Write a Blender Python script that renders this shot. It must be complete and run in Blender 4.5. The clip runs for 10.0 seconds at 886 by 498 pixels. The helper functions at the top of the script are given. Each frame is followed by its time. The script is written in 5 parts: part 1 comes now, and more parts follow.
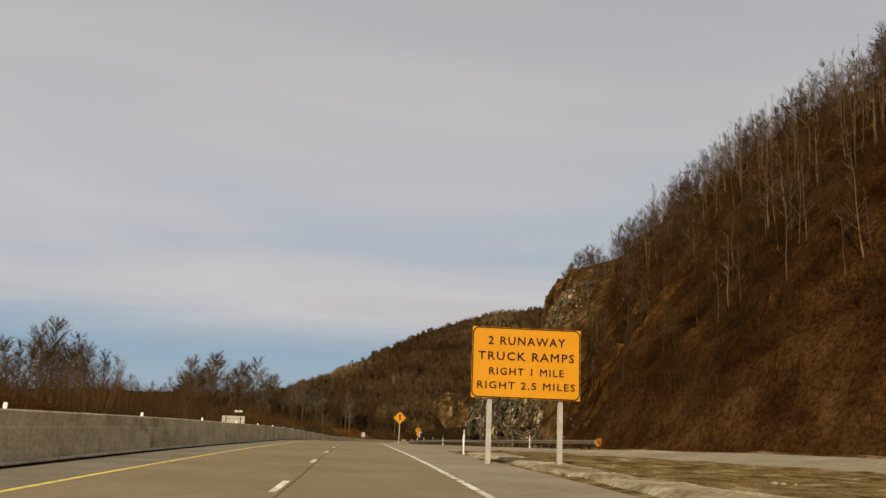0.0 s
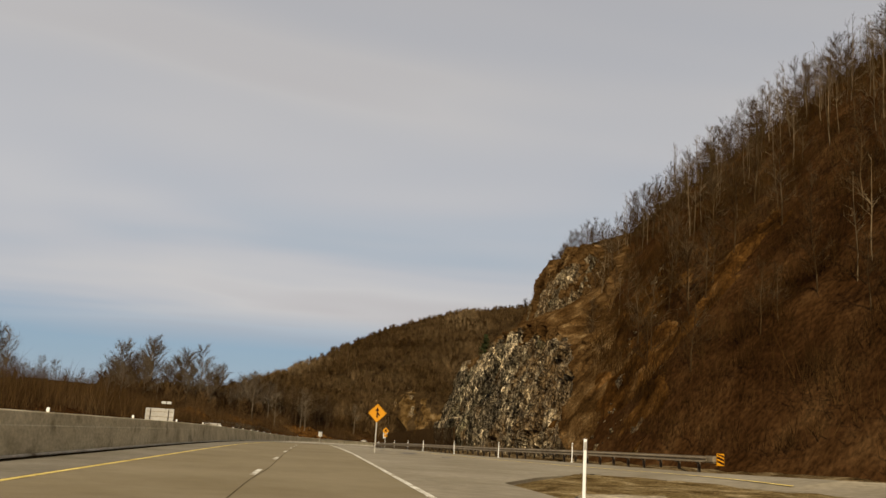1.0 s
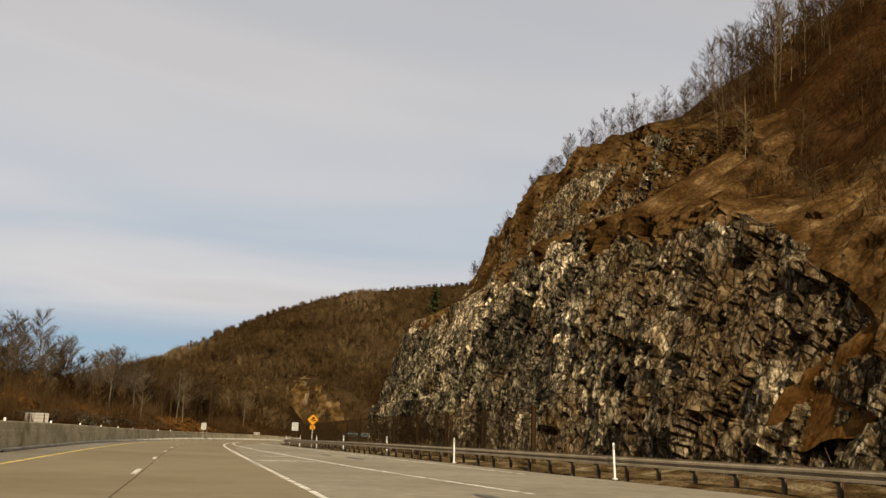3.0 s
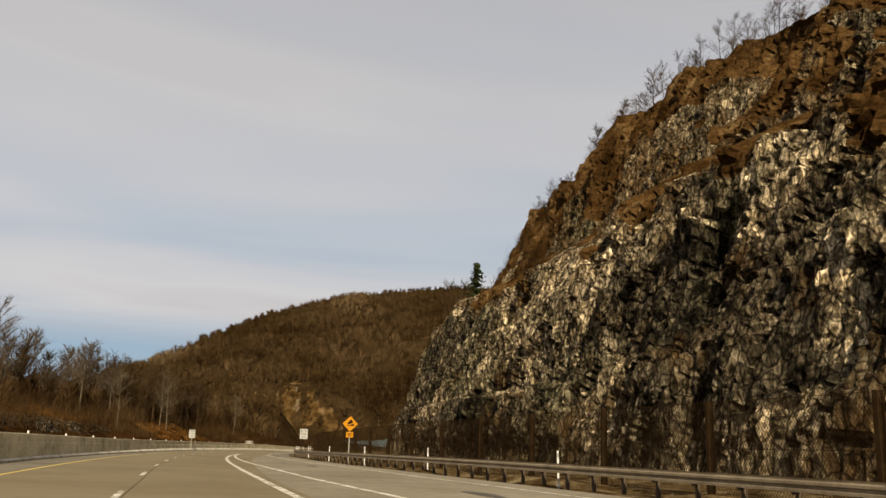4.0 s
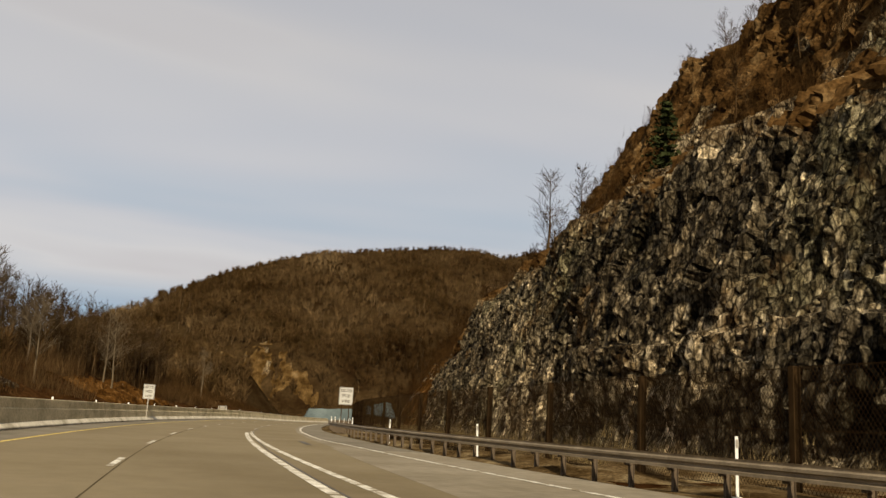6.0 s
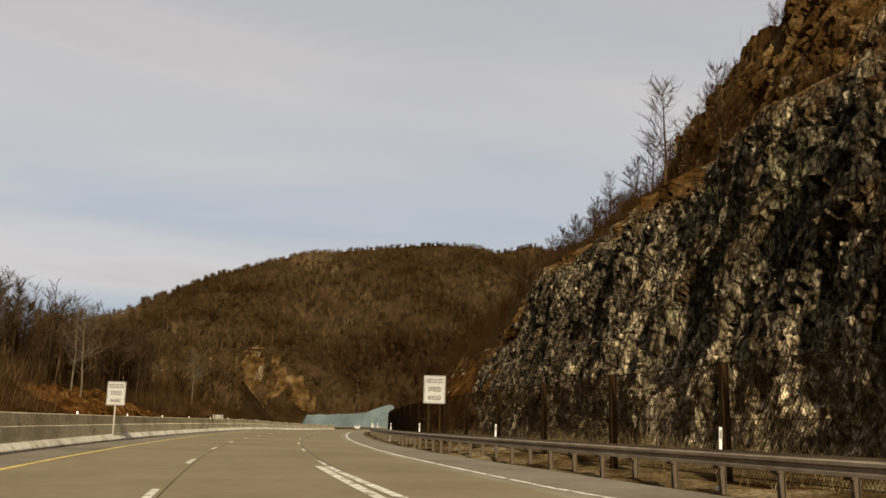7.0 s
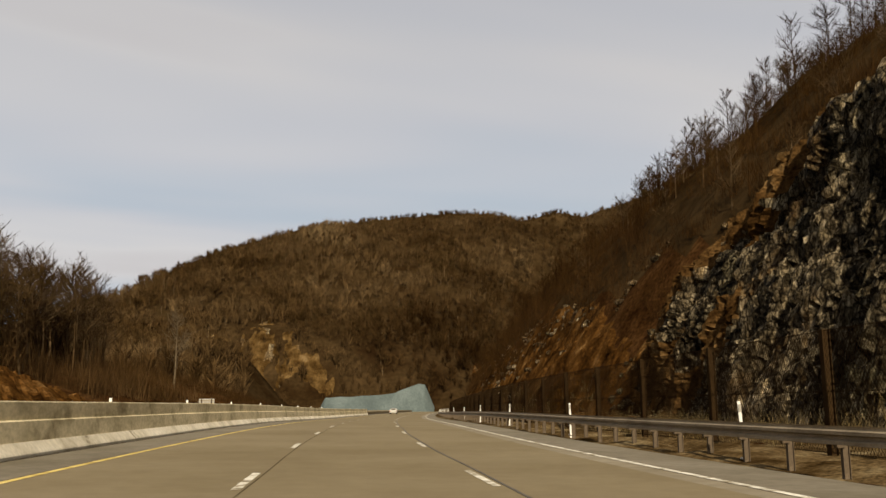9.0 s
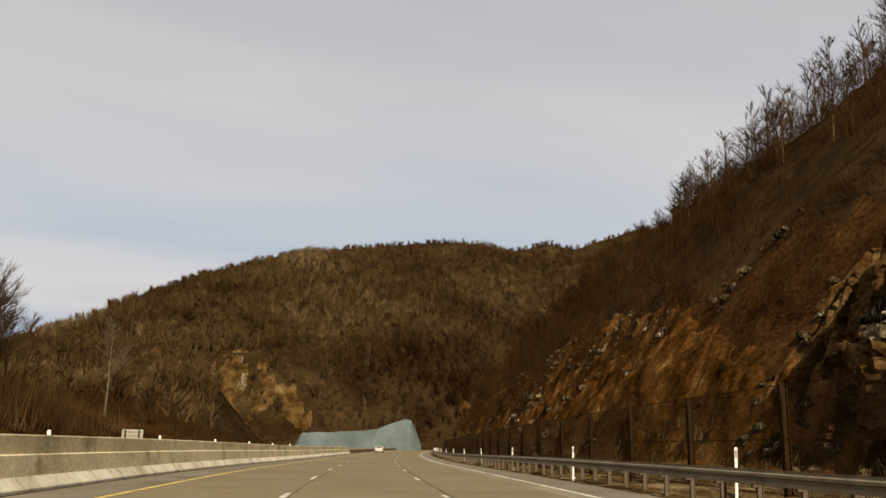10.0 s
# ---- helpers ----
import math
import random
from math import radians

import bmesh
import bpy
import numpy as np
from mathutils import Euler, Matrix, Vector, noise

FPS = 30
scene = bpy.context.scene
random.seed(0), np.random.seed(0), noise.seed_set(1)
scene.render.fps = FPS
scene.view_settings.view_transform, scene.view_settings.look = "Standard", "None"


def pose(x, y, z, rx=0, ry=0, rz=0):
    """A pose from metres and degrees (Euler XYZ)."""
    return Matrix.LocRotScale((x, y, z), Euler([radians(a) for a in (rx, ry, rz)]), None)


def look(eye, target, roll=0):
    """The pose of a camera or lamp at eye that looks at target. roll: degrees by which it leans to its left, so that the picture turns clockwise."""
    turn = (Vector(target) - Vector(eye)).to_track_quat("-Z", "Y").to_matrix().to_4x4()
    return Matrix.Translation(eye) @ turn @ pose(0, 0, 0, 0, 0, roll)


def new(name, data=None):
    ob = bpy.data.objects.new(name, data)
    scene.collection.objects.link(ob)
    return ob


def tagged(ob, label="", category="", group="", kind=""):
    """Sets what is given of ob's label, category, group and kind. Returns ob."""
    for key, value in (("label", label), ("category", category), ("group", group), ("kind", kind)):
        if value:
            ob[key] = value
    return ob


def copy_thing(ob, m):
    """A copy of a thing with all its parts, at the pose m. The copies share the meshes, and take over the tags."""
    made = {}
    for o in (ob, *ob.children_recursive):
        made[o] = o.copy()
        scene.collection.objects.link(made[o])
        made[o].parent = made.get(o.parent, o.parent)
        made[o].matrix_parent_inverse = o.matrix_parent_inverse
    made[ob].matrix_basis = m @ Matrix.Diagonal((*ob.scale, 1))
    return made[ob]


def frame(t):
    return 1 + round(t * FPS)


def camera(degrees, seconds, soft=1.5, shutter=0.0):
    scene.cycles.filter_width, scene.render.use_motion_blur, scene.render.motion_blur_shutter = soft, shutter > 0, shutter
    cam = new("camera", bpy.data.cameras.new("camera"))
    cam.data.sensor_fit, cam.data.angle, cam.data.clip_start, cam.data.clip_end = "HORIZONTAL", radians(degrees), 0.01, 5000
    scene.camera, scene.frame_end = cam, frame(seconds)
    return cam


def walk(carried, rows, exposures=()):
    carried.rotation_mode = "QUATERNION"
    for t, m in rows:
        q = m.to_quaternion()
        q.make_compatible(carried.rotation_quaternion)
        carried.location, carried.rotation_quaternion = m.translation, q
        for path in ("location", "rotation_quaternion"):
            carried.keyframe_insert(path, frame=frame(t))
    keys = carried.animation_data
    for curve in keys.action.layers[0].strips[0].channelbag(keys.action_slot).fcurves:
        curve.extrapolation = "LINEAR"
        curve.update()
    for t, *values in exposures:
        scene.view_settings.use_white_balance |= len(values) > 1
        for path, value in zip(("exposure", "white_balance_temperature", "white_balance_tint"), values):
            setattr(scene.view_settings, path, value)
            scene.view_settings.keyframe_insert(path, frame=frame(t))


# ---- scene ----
# the camera and its way: seconds, place, heading to the right of y, upward tilt, lean to the right
cam = camera(52.9, 10.0, soft=1.5)
PATH = [
    (0.0, (0.131, 0.000, 1.120), 4.93, 11.37, -2.20),
    (0.5, (0.169, 14.804, 1.117), 4.43, 10.93, -2.63),
    (1.0, (0.166, 29.634, 1.074), 7.40, 11.52, -3.42),
    (1.5, (0.147, 44.491, 0.981), 12.29, 11.93, -4.53),
    (2.0, (0.167, 59.375, 0.846), 11.67, 11.88, -4.45),
    (2.2, (0.150, 65.336, 0.790), 12.72, 10.39, -4.34),
    (3.3, (-0.070, 98.196, 0.405), 15.19, 11.35, -2.22),
    (3.5, (-0.286, 104.184, 0.313), 15.39, 11.20, -2.22),
    (4.0, (-0.198, 119.174, 0.059), 15.78, 11.67, -2.28),
    (4.5, (-0.180, 134.190, -0.201), 16.68, 11.03, -3.62),
    (5.0, (0.039, 149.232, -0.482), 18.83, 7.93, -4.85),
    (5.2, (0.191, 155.255, -0.602), 18.61, 9.46, -3.74),
    (6.3, (0.896, 188.458, -1.323), 18.31, 9.94, -3.45),
    (6.5, (1.124, 194.508, -1.457), 18.72, 9.93, -3.28),
    (7.0, (2.128, 209.630, -1.783), 19.34, 10.06, -1.42),
    (7.5, (3.673, 224.733, -2.098), 18.53, 11.27, -1.06),
    (8.0, (5.803, 239.789, -2.405), 19.06, 9.02, -0.88),
    (8.5, (8.173, 254.832, -2.710), 18.82, 10.40, -0.86),
    (9.0, (11.119, 269.798, -3.003), 18.91, 8.86, 0.09),
    (9.5, (14.379, 284.724, -3.280), 18.45, 10.70, 1.08),
    (10.0, (17.977, 299.598, -3.545), 19.99, 11.22, -0.91),
]


def view(place, heading, tilt, lean):
    a, b = radians(heading), radians(tilt)
    ahead = Vector((math.sin(a) * math.cos(b), math.cos(a) * math.cos(b), math.sin(b)))
    eye = Vector(place)
    return look(eye, eye + ahead, -lean)


EXPOSURES = [(0.0, 0.22), (2.2, 0.22), (3.3, 0.50), (3.6, 0.48), (4.0, 0.38), (5.2, 0.40), (6.3, 0.37), (8.5, 0.38), (10.0, 0.46)]
walk(cam, [(t, view(*rest)) for t, *rest in PATH], EXPOSURES)

# ---- light ----
SUN_AZ, SUN_EL = 191.5, 32.0   # degrees right of y, and up
sun_way = Vector((math.sin(radians(SUN_AZ)) * math.cos(radians(SUN_EL)), math.cos(radians(SUN_AZ)) * math.cos(radians(SUN_EL)), math.sin(radians(SUN_EL))))
sun = new("sun", bpy.data.lights.new("sun", "SUN"))
sun.data.energy, sun.data.angle, sun.data.color = 5.0, radians(1.0), (1.0, 0.87, 0.66)
sun.matrix_world = look(sun_way * 900, (0, 0, 0))

world = bpy.data.worlds.new("sky")
scene.world = world
world.use_nodes = True
wn, wl = world.node_tree.nodes, world.node_tree.links
wn.clear()
w_out, w_bg, w_sky = wn.new("ShaderNodeOutputWorld"), wn.new("ShaderNodeBackground"), wn.new("ShaderNodeTexSky")
w_sky.sky_type, w_sky.sun_disc = "NISHITA", False
w_sky.sun_elevation, w_sky.sun_rotation = radians(SUN_EL), radians(SUN_AZ)
w_sky.air_density, w_sky.dust_density, w_sky.ozone_density = 1.0, 1.5, 1.0
w_co, w_sep = wn.new("ShaderNodeTexCoord"), wn.new("ShaderNodeSeparateXYZ")
wl.new(w_co.outputs["Generated"], w_sep.inputs[0])


def w_math(op, a, b=None):
    n = wn.new("ShaderNodeMath")
    n.operation = op
    for i, v in enumerate((a, b)):
        if v is None:
            continue
        if isinstance(v, (int, float)):
            n.inputs[i].default_value = v
        else:
            wl.new(v, n.inputs[i])
    return n.outputs[0]


# a high flat cloud deck: directions are laid on a plane overhead
w_up = w_math("MAXIMUM", w_math("ADD", w_sep.outputs["Z"], 0.06), 0.02)
w_map = wn.new("ShaderNodeCombineXYZ")
wl.new(w_math("DIVIDE", w_sep.outputs["X"], w_up), w_map.inputs[0])
wl.new(w_math("DIVIDE", w_sep.outputs["Y"], w_up), w_map.inputs[1])


def w_noise(scale, detail, stretch, turn):
    m = wn.new("ShaderNodeMapping")
    m.inputs["Scale"].default_value = stretch
    m.inputs["Rotation"].default_value = (0, 0, radians(turn))
    wl.new(w_map.outputs[0], m.inputs[0])
    n = wn.new("ShaderNodeTexNoise")
    n.inputs["Scale"].default_value, n.inputs["Detail"].default_value, n.inputs["Roughness"].default_value = scale, detail, 0.52
    n.inputs["Distortion"].default_value = 0.4
    wl.new(m.outputs[0], n.inputs["Vector"])
    return n.outputs["Fac"]


def w_ramp(fac, stops):
    r = wn.new("ShaderNodeValToRGB")
    while len(r.color_ramp.elements) < len(stops):
        r.color_ramp.elements.new(0.5)
    for e, (pos, col) in zip(r.color_ramp.elements, stops):
        e.position, e.color = pos, (*col, 1)
    wl.new(fac, r.inputs[0])
    return r.outputs[0]


# cover fades out in a clear blue strip low over the horizon
w_broad = w_noise(0.42, 3, (0.6, 1.2, 1), -28)
w_low = w_ramp(w_math("ADD", w_sep.outputs["Z"], w_math("MULTIPLY", w_broad, 0.03)), [(0.095, (0, 0, 0)), (0.135, (1, 1, 1))])
w_cover = w_math("MULTIPLY", w_low, w_math("MINIMUM", w_math("ADD", w_math("MULTIPLY", w_broad, 0.5), 0.68), 1.0))
w_cloud = w_ramp(w_broad, [(0.30, (5.55, 6.05, 6.6)), (0.43, (6.55, 6.55, 6.8)), (0.54, (7.25, 7.05, 7.0)), (0.68, (6.0, 5.7, 5.8))])
w_clear = w_ramp(w_sep.outputs["Z"], [(0.0, (4.9, 6.0, 7.2)), (0.06, (3.5, 4.95, 6.5)), (0.14, (2.9, 4.3, 6.2))])
w_blue = wn.new("ShaderNodeMix")
w_blue.data_type = "RGBA"
w_blue.inputs[0].default_value = 0.8
wl.new(w_sky.outputs[0], w_blue.inputs[6])
wl.new(w_clear, w_blue.inputs[7])
w_high = w_ramp(w_sep.outputs["Z"], [(0.22, (1, 1, 1)), (0.5, (0.80, 0.79, 0.79))])
w_deck = wn.new("ShaderNodeMix")
w_deck.data_type, w_deck.blend_type = "RGBA", "MULTIPLY"
w_deck.inputs[0].default_value = 1.0
wl.new(w_cloud, w_deck.inputs[6])
wl.new(w_high, w_deck.inputs[7])
w_mix = wn.new("ShaderNodeMix")
w_mix.data_type = "RGBA"
wl.new(w_cover, w_mix.inputs[0])
wl.new(w_blue.outputs[2], w_mix.inputs[6])
wl.new(w_deck.outputs[2], w_mix.inputs[7])
wl.new(w_mix.outputs[2], w_bg.inputs[0])
w_bg.inputs[1].default_value = 0.069
wl.new(w_bg.outputs[0], w_out.inputs[0])

# ---- materials ----
def mat(name, colours, scale=1.0, rough=0.85, bump=0.0, bump_scale=8.0, detail=6.0, metal=0.0, stretch=(1, 1, 1), fine=0.0, spread=0.0, island=0.0, spec=0.0):
    """colours: two to four, mixed by noise at one scale; fine: strength of a second, finer mottling; spread: variation from object to object; island: from piece to piece of a joined mesh."""
    m = bpy.data.materials.new(name)
    m.use_nodes = True
    nt = m.node_tree
    n, l = nt.nodes, nt.links
    b = n["Principled BSDF"]
    b.inputs["Roughness"].default_value, b.inputs["Metallic"].default_value, b.inputs["Specular IOR Level"].default_value = rough, metal, spec
    co = n.new("ShaderNodeTexCoord")
    mp = n.new("ShaderNodeMapping")
    mp.inputs["Scale"].default_value = stretch
    l.new(co.outputs["Object"], mp.inputs[0])
    t = n.new("ShaderNodeTexNoise")
    t.inputs["Scale"].default_value, t.inputs["Detail"].default_value, t.inputs["Roughness"].default_value = scale, detail, 0.62
    l.new(mp.outputs[0], t.inputs["Vector"])
    r = n.new("ShaderNodeValToRGB")
    while len(r.color_ramp.elements) < len(colours):
        r.color_ramp.elements.new(0.5)
    for i, (e, c) in enumerate(zip(r.color_ramp.elements, colours)):
        e.position, e.color = 0.32 + 0.36 * i / max(1, len(colours) - 1), (*c, 1)
    l.new(t.outputs["Fac"], r.inputs[0])
    col = r.outputs[0]
    if fine:
        t2 = n.new("ShaderNodeTexNoise")
        t2.inputs["Scale"].default_value, t2.inputs["Detail"].default_value = scale * 14, 3
        l.new(mp.outputs[0], t2.inputs["Vector"])
        mr = n.new("ShaderNodeMapRange")
        mr.inputs["From Min"].default_value, mr.inputs["From Max"].default_value = 0.3, 0.7
        mr.inputs["To Min"].default_value, mr.inputs["To Max"].default_value = 1 - fine, 1 + fine
        l.new(t2.outputs["Fac"], mr.inputs["Value"])
        mx = n.new("ShaderNodeVectorMath")
        mx.operation = "SCALE"
        l.new(col, mx.inputs[0])
        l.new(mr.outputs[0], mx.inputs["Scale"])
        col = mx.outputs[0]
    for amount, node, socket in ((spread, "ShaderNodeObjectInfo", "Random"), (island, "ShaderNodeNewGeometry", "Random Per Island")):
        if not amount:
            continue
        oi = n.new(node)
        mr = n.new("ShaderNodeMapRange")
        mr.inputs["To Min"].default_value, mr.inputs["To Max"].default_value = 1 - amount, 1 + amount
        l.new(oi.outputs[socket], mr.inputs["Value"])
        mx = n.new("ShaderNodeVectorMath")
        mx.operation = "SCALE"
        l.new(col, mx.inputs[0])
        l.new(mr.outputs[0], mx.inputs["Scale"])
        col = mx.outputs[0]
    l.new(col, b.inputs["Base Color"])
    if bump:
        t3 = n.new("ShaderNodeTexNoise")
        t3.inputs["Scale"].default_value, t3.inputs["Detail"].default_value = bump_scale, 5
        l.new(mp.outputs[0], t3.inputs["Vector"])
        bp = n.new("ShaderNodeBump")
        bp.inputs["Strength"].default_value, bp.inputs["Distance"].default_value = bump, 0.05
        l.new(t3.outputs["Fac"], bp.inputs["Height"])
        l.new(bp.outputs[0], b.inputs["Normal"])
    return m


def rock_material(name="rock", stain=(0.52, 0.66), light=1.0):
    """Steep grey stone with pale and dark layers, rust stains and black seams."""
    m = bpy.data.materials.new(name)
    m.use_nodes = True
    n, l = m.node_tree.nodes, m.node_tree.links
    b = n["Principled BSDF"]
    b.inputs["Roughness"].default_value, b.inputs["Specular IOR Level"].default_value = 0.85, 0.04
    co = n.new("ShaderNodeTexCoord")

    def noise_(scale, stretch, detail=8.0, distort=0.0):
        mp, t = n.new("ShaderNodeMapping"), n.new("ShaderNodeTexNoise")
        mp.inputs["Scale"].default_value = stretch
        mp.inputs["Rotation"].default_value = (radians(12), radians(8), 0)
        l.new(co.outputs["Object"], mp.inputs[0])
        l.new(mp.outputs[0], t.inputs["Vector"])
        t.inputs["Scale"].default_value, t.inputs["Detail"].default_value, t.inputs["Roughness"].default_value, t.inputs["Distortion"].default_value = scale, detail, 0.65, distort
        return t.outputs["Fac"]

    def ramp_(fac, stops):
        r = n.new("ShaderNodeValToRGB")
        while len(r.color_ramp.elements) < len(stops):
            r.color_ramp.elements.new(0.5)
        for e, (p, c) in zip(r.color_ramp.elements, stops):
            e.position, e.color = p, (*c, 1)
        l.new(fac, r.inputs[0])
        return r.outputs[0]

    def mix_(kind, fac, a, c):
        x = n.new("ShaderNodeMix")
        x.data_type, x.blend_type = "RGBA", kind
        if isinstance(fac, float):
            x.inputs[0].default_value = fac
        else:
            l.new(fac, x.inputs[0])
        l.new(a, x.inputs[6])
        l.new(c, x.inputs[7])
        return x.outputs[2]

    def cells(scale, stretch, feature, out):
        mp, t = n.new("ShaderNodeMapping"), n.new("ShaderNodeTexVoronoi")
        mp.inputs["Scale"].default_value = stretch
        mp.inputs["Rotation"].default_value = (radians(14), radians(-11), radians(20))
        l.new(co.outputs["Object"], mp.inputs[0])
        warp = n.new("ShaderNodeTexNoise")
        warp.inputs["Scale"].default_value, warp.inputs["Detail"].default_value = scale * 0.9, 3
        l.new(mp.outputs[0], warp.inputs["Vector"])
        add = n.new("ShaderNodeVectorMath")
        add.operation = "MULTIPLY_ADD"
        add.inputs[1].default_value = (0.5 / scale,) * 3
        l.new(warp.outputs["Color"], add.inputs[0])
        l.new(mp.outputs[0], add.inputs[2])
        t.feature, t.distance = feature, "EUCLIDEAN"
        t.inputs["Scale"].default_value = scale
        l.new(add.outputs[0], t.inputs["Vector"])
        return t.outputs[out]

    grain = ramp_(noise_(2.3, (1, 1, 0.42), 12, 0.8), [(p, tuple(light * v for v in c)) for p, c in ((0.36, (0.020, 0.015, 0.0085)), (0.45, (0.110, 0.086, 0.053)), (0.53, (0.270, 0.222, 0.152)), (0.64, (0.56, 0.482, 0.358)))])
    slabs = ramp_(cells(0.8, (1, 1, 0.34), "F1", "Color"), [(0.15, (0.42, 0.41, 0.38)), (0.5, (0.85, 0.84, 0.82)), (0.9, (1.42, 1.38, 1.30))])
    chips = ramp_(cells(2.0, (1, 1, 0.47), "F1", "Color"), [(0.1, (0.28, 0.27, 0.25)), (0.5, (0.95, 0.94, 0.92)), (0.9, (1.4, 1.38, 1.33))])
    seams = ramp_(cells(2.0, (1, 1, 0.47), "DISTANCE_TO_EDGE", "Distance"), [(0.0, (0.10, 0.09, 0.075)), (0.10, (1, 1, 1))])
    broad = ramp_(noise_(0.085, (1, 1, 0.7), 4, 0.5), [(0.36, (0.42, 0.45, 0.38)), (0.5, (0.95, 0.94, 0.89)), (0.62, (1.28, 1.25, 1.17))])
    rust = ramp_(noise_(0.22, (1, 1, 0.8), 6), [(stain[0], (0, 0, 0)), (stain[1], (0.8, 0.8, 0.8))])
    brown = ramp_(noise_(1.9, (1, 1, 0.6), 8, 0.4), [(0.38, (0.022, 0.0105, 0.003)), (0.52, (0.085, 0.046, 0.015)), (0.63, (0.27, 0.18, 0.083))])
    grit = ramp_(noise_(8.5, (1, 1, 0.5), 5, 0.3), [(0.38, (0.52, 0.51, 0.49)), (0.5, (1.08, 1.07, 1.05)), (0.6, (1.7, 1.67, 1.6))])
    stone = mix_("MULTIPLY", 1.0, mix_("MULTIPLY", 1.0, mix_("MULTIPLY", 1.0, mix_("MULTIPLY", 1.0, grain, grit), slabs), chips), broad)
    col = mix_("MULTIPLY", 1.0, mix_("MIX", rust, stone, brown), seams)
    l.new(col, b.inputs["Base Color"])
    bp, bq = n.new("ShaderNodeBump"), n.new("ShaderNodeBump")
    bp.inputs["Strength"].default_value, bp.inputs["Distance"].default_value = 1.0, 0.5
    l.new(noise_(4.0, (1, 1, 0.45), 10, 0.6), bp.inputs["Height"])
    bq.inputs["Strength"].default_value, bq.inputs["Distance"].default_value = 1.0, 0.35
    l.new(cells(2.0, (1, 1, 0.47), "F1", "Distance"), bq.inputs["Height"])
    l.new(bq.outputs[0], bp.inputs["Normal"])
    l.new(bp.outputs[0], b.inputs["Normal"])
    return m


def blotch(m, scale, lo, hi, dark, stretch=(1, 1, 1)):
    """Stains with ragged edges over a material's colour."""
    n, l = m.node_tree.nodes, m.node_tree.links
    b = n["Principled BSDF"]
    old = b.inputs["Base Color"].links[0].from_socket
    co, mp, t, r, x = n.new("ShaderNodeTexCoord"), n.new("ShaderNodeMapping"), n.new("ShaderNodeTexNoise"), n.new("ShaderNodeValToRGB"), n.new("ShaderNodeMix")
    mp.inputs["Scale"].default_value, mp.inputs["Location"].default_value = stretch, (3.1, 7.7, 1.3)
    t.inputs["Scale"].default_value, t.inputs["Detail"].default_value, t.inputs["Roughness"].default_value = scale, 7, 0.6
    l.new(co.outputs["Object"], mp.inputs[0])
    l.new(mp.outputs[0], t.inputs["Vector"])
    l.new(t.outputs["Fac"], r.inputs[0])
    r.color_ramp.elements[0].position, r.color_ramp.elements[0].color = lo, (1, 1, 1, 1)
    r.color_ramp.elements[1].position, r.color_ramp.elements[1].color = hi, (*dark, 1)
    x.data_type, x.blend_type = "RGBA", "MULTIPLY"
    x.inputs[0].default_value = 1.0
    l.new(old, x.inputs[6])
    l.new(r.outputs[0], x.inputs[7])
    l.new(x.outputs[2], b.inputs["Base Color"])
    return m


asphalt = mat("asphalt", [(0.1601, 0.1244, 0.0687), (0.1857, 0.1466, 0.085), (0.2088, 0.167, 0.1001)], 0.18, 0.9, 0.2, 60, fine=0.06, spec=0.06)
shoulder_asphalt = mat("greyish_shoulder_asphalt", [(0.1348, 0.1131, 0.0766), (0.1653, 0.1409, 0.1001), (0.1958, 0.1688, 0.1235)], 0.3, 0.9, 0.25, 50, fine=0.12, spec=0.06)
ramp_asphalt = mat("ramp_asphalt", [(0.174, 0.1427, 0.0931), (0.2132, 0.1783, 0.1218), (0.2523, 0.2149, 0.1514)], 0.2, 0.9, 0.25, 60, fine=0.14, spec=0.06)
joint_line = mat("joint_line", [(0.065, 0.050, 0.029), (0.12, 0.094, 0.056)], 1.0, 0.8)
gutter_dark = mat("gutter_dark", [(0.018, 0.013, 0.007), (0.045, 0.034, 0.019)], 1.5, 1.0, detail=8, fine=0.3)
seal = mat("crack_seal", [(0.05, 0.042, 0.028), (0.11, 0.090, 0.060)], 2.0, 0.6, spec=0.25)
white_paint = mat("white_road_paint", [(0.20, 0.165, 0.105), (0.50, 0.46, 0.37), (0.64, 0.60, 0.50), (0.70, 0.66, 0.56)], 2.2, 0.7, detail=8, fine=0.3)
yellow_paint = mat("yellow_road_paint", [(0.30, 0.21, 0.07), (0.56, 0.42, 0.13), (0.64, 0.50, 0.19)], 2.0, 0.7, fine=0.2)
concrete = mat("barrier_concrete", [(0.3885, 0.3255, 0.1995), (0.5828, 0.4987, 0.3202), (0.7035, 0.609, 0.4043)], 0.35, 0.9, 0.3, 20, stretch=(1, 1, 2.0), fine=0.16, spec=0.05)
blotch(concrete, 0.55, 0.56, 0.70, (0.52, 0.50, 0.46), (1, 1, 1.6))
kerb_concrete = mat("kerb_concrete", [(0.36, 0.31, 0.22), (0.58, 0.52, 0.40), (0.68, 0.62, 0.50)], 0.45, 0.9, 0.1, 20, fine=0.12)
blotch(kerb_concrete, 1.1, 0.60, 0.68, (0.42, 0.39, 0.34))
blotch(asphalt, 0.10, 0.50, 0.72, (0.86, 0.85, 0.84), (1, 0.25, 1))
blotch(shoulder_asphalt, 0.4, 0.55, 0.7, (0.75, 0.73, 0.70), (1, 0.3, 1))
blotch(white_paint, 2.6, 0.50, 0.62, (0.40, 0.35, 0.27))
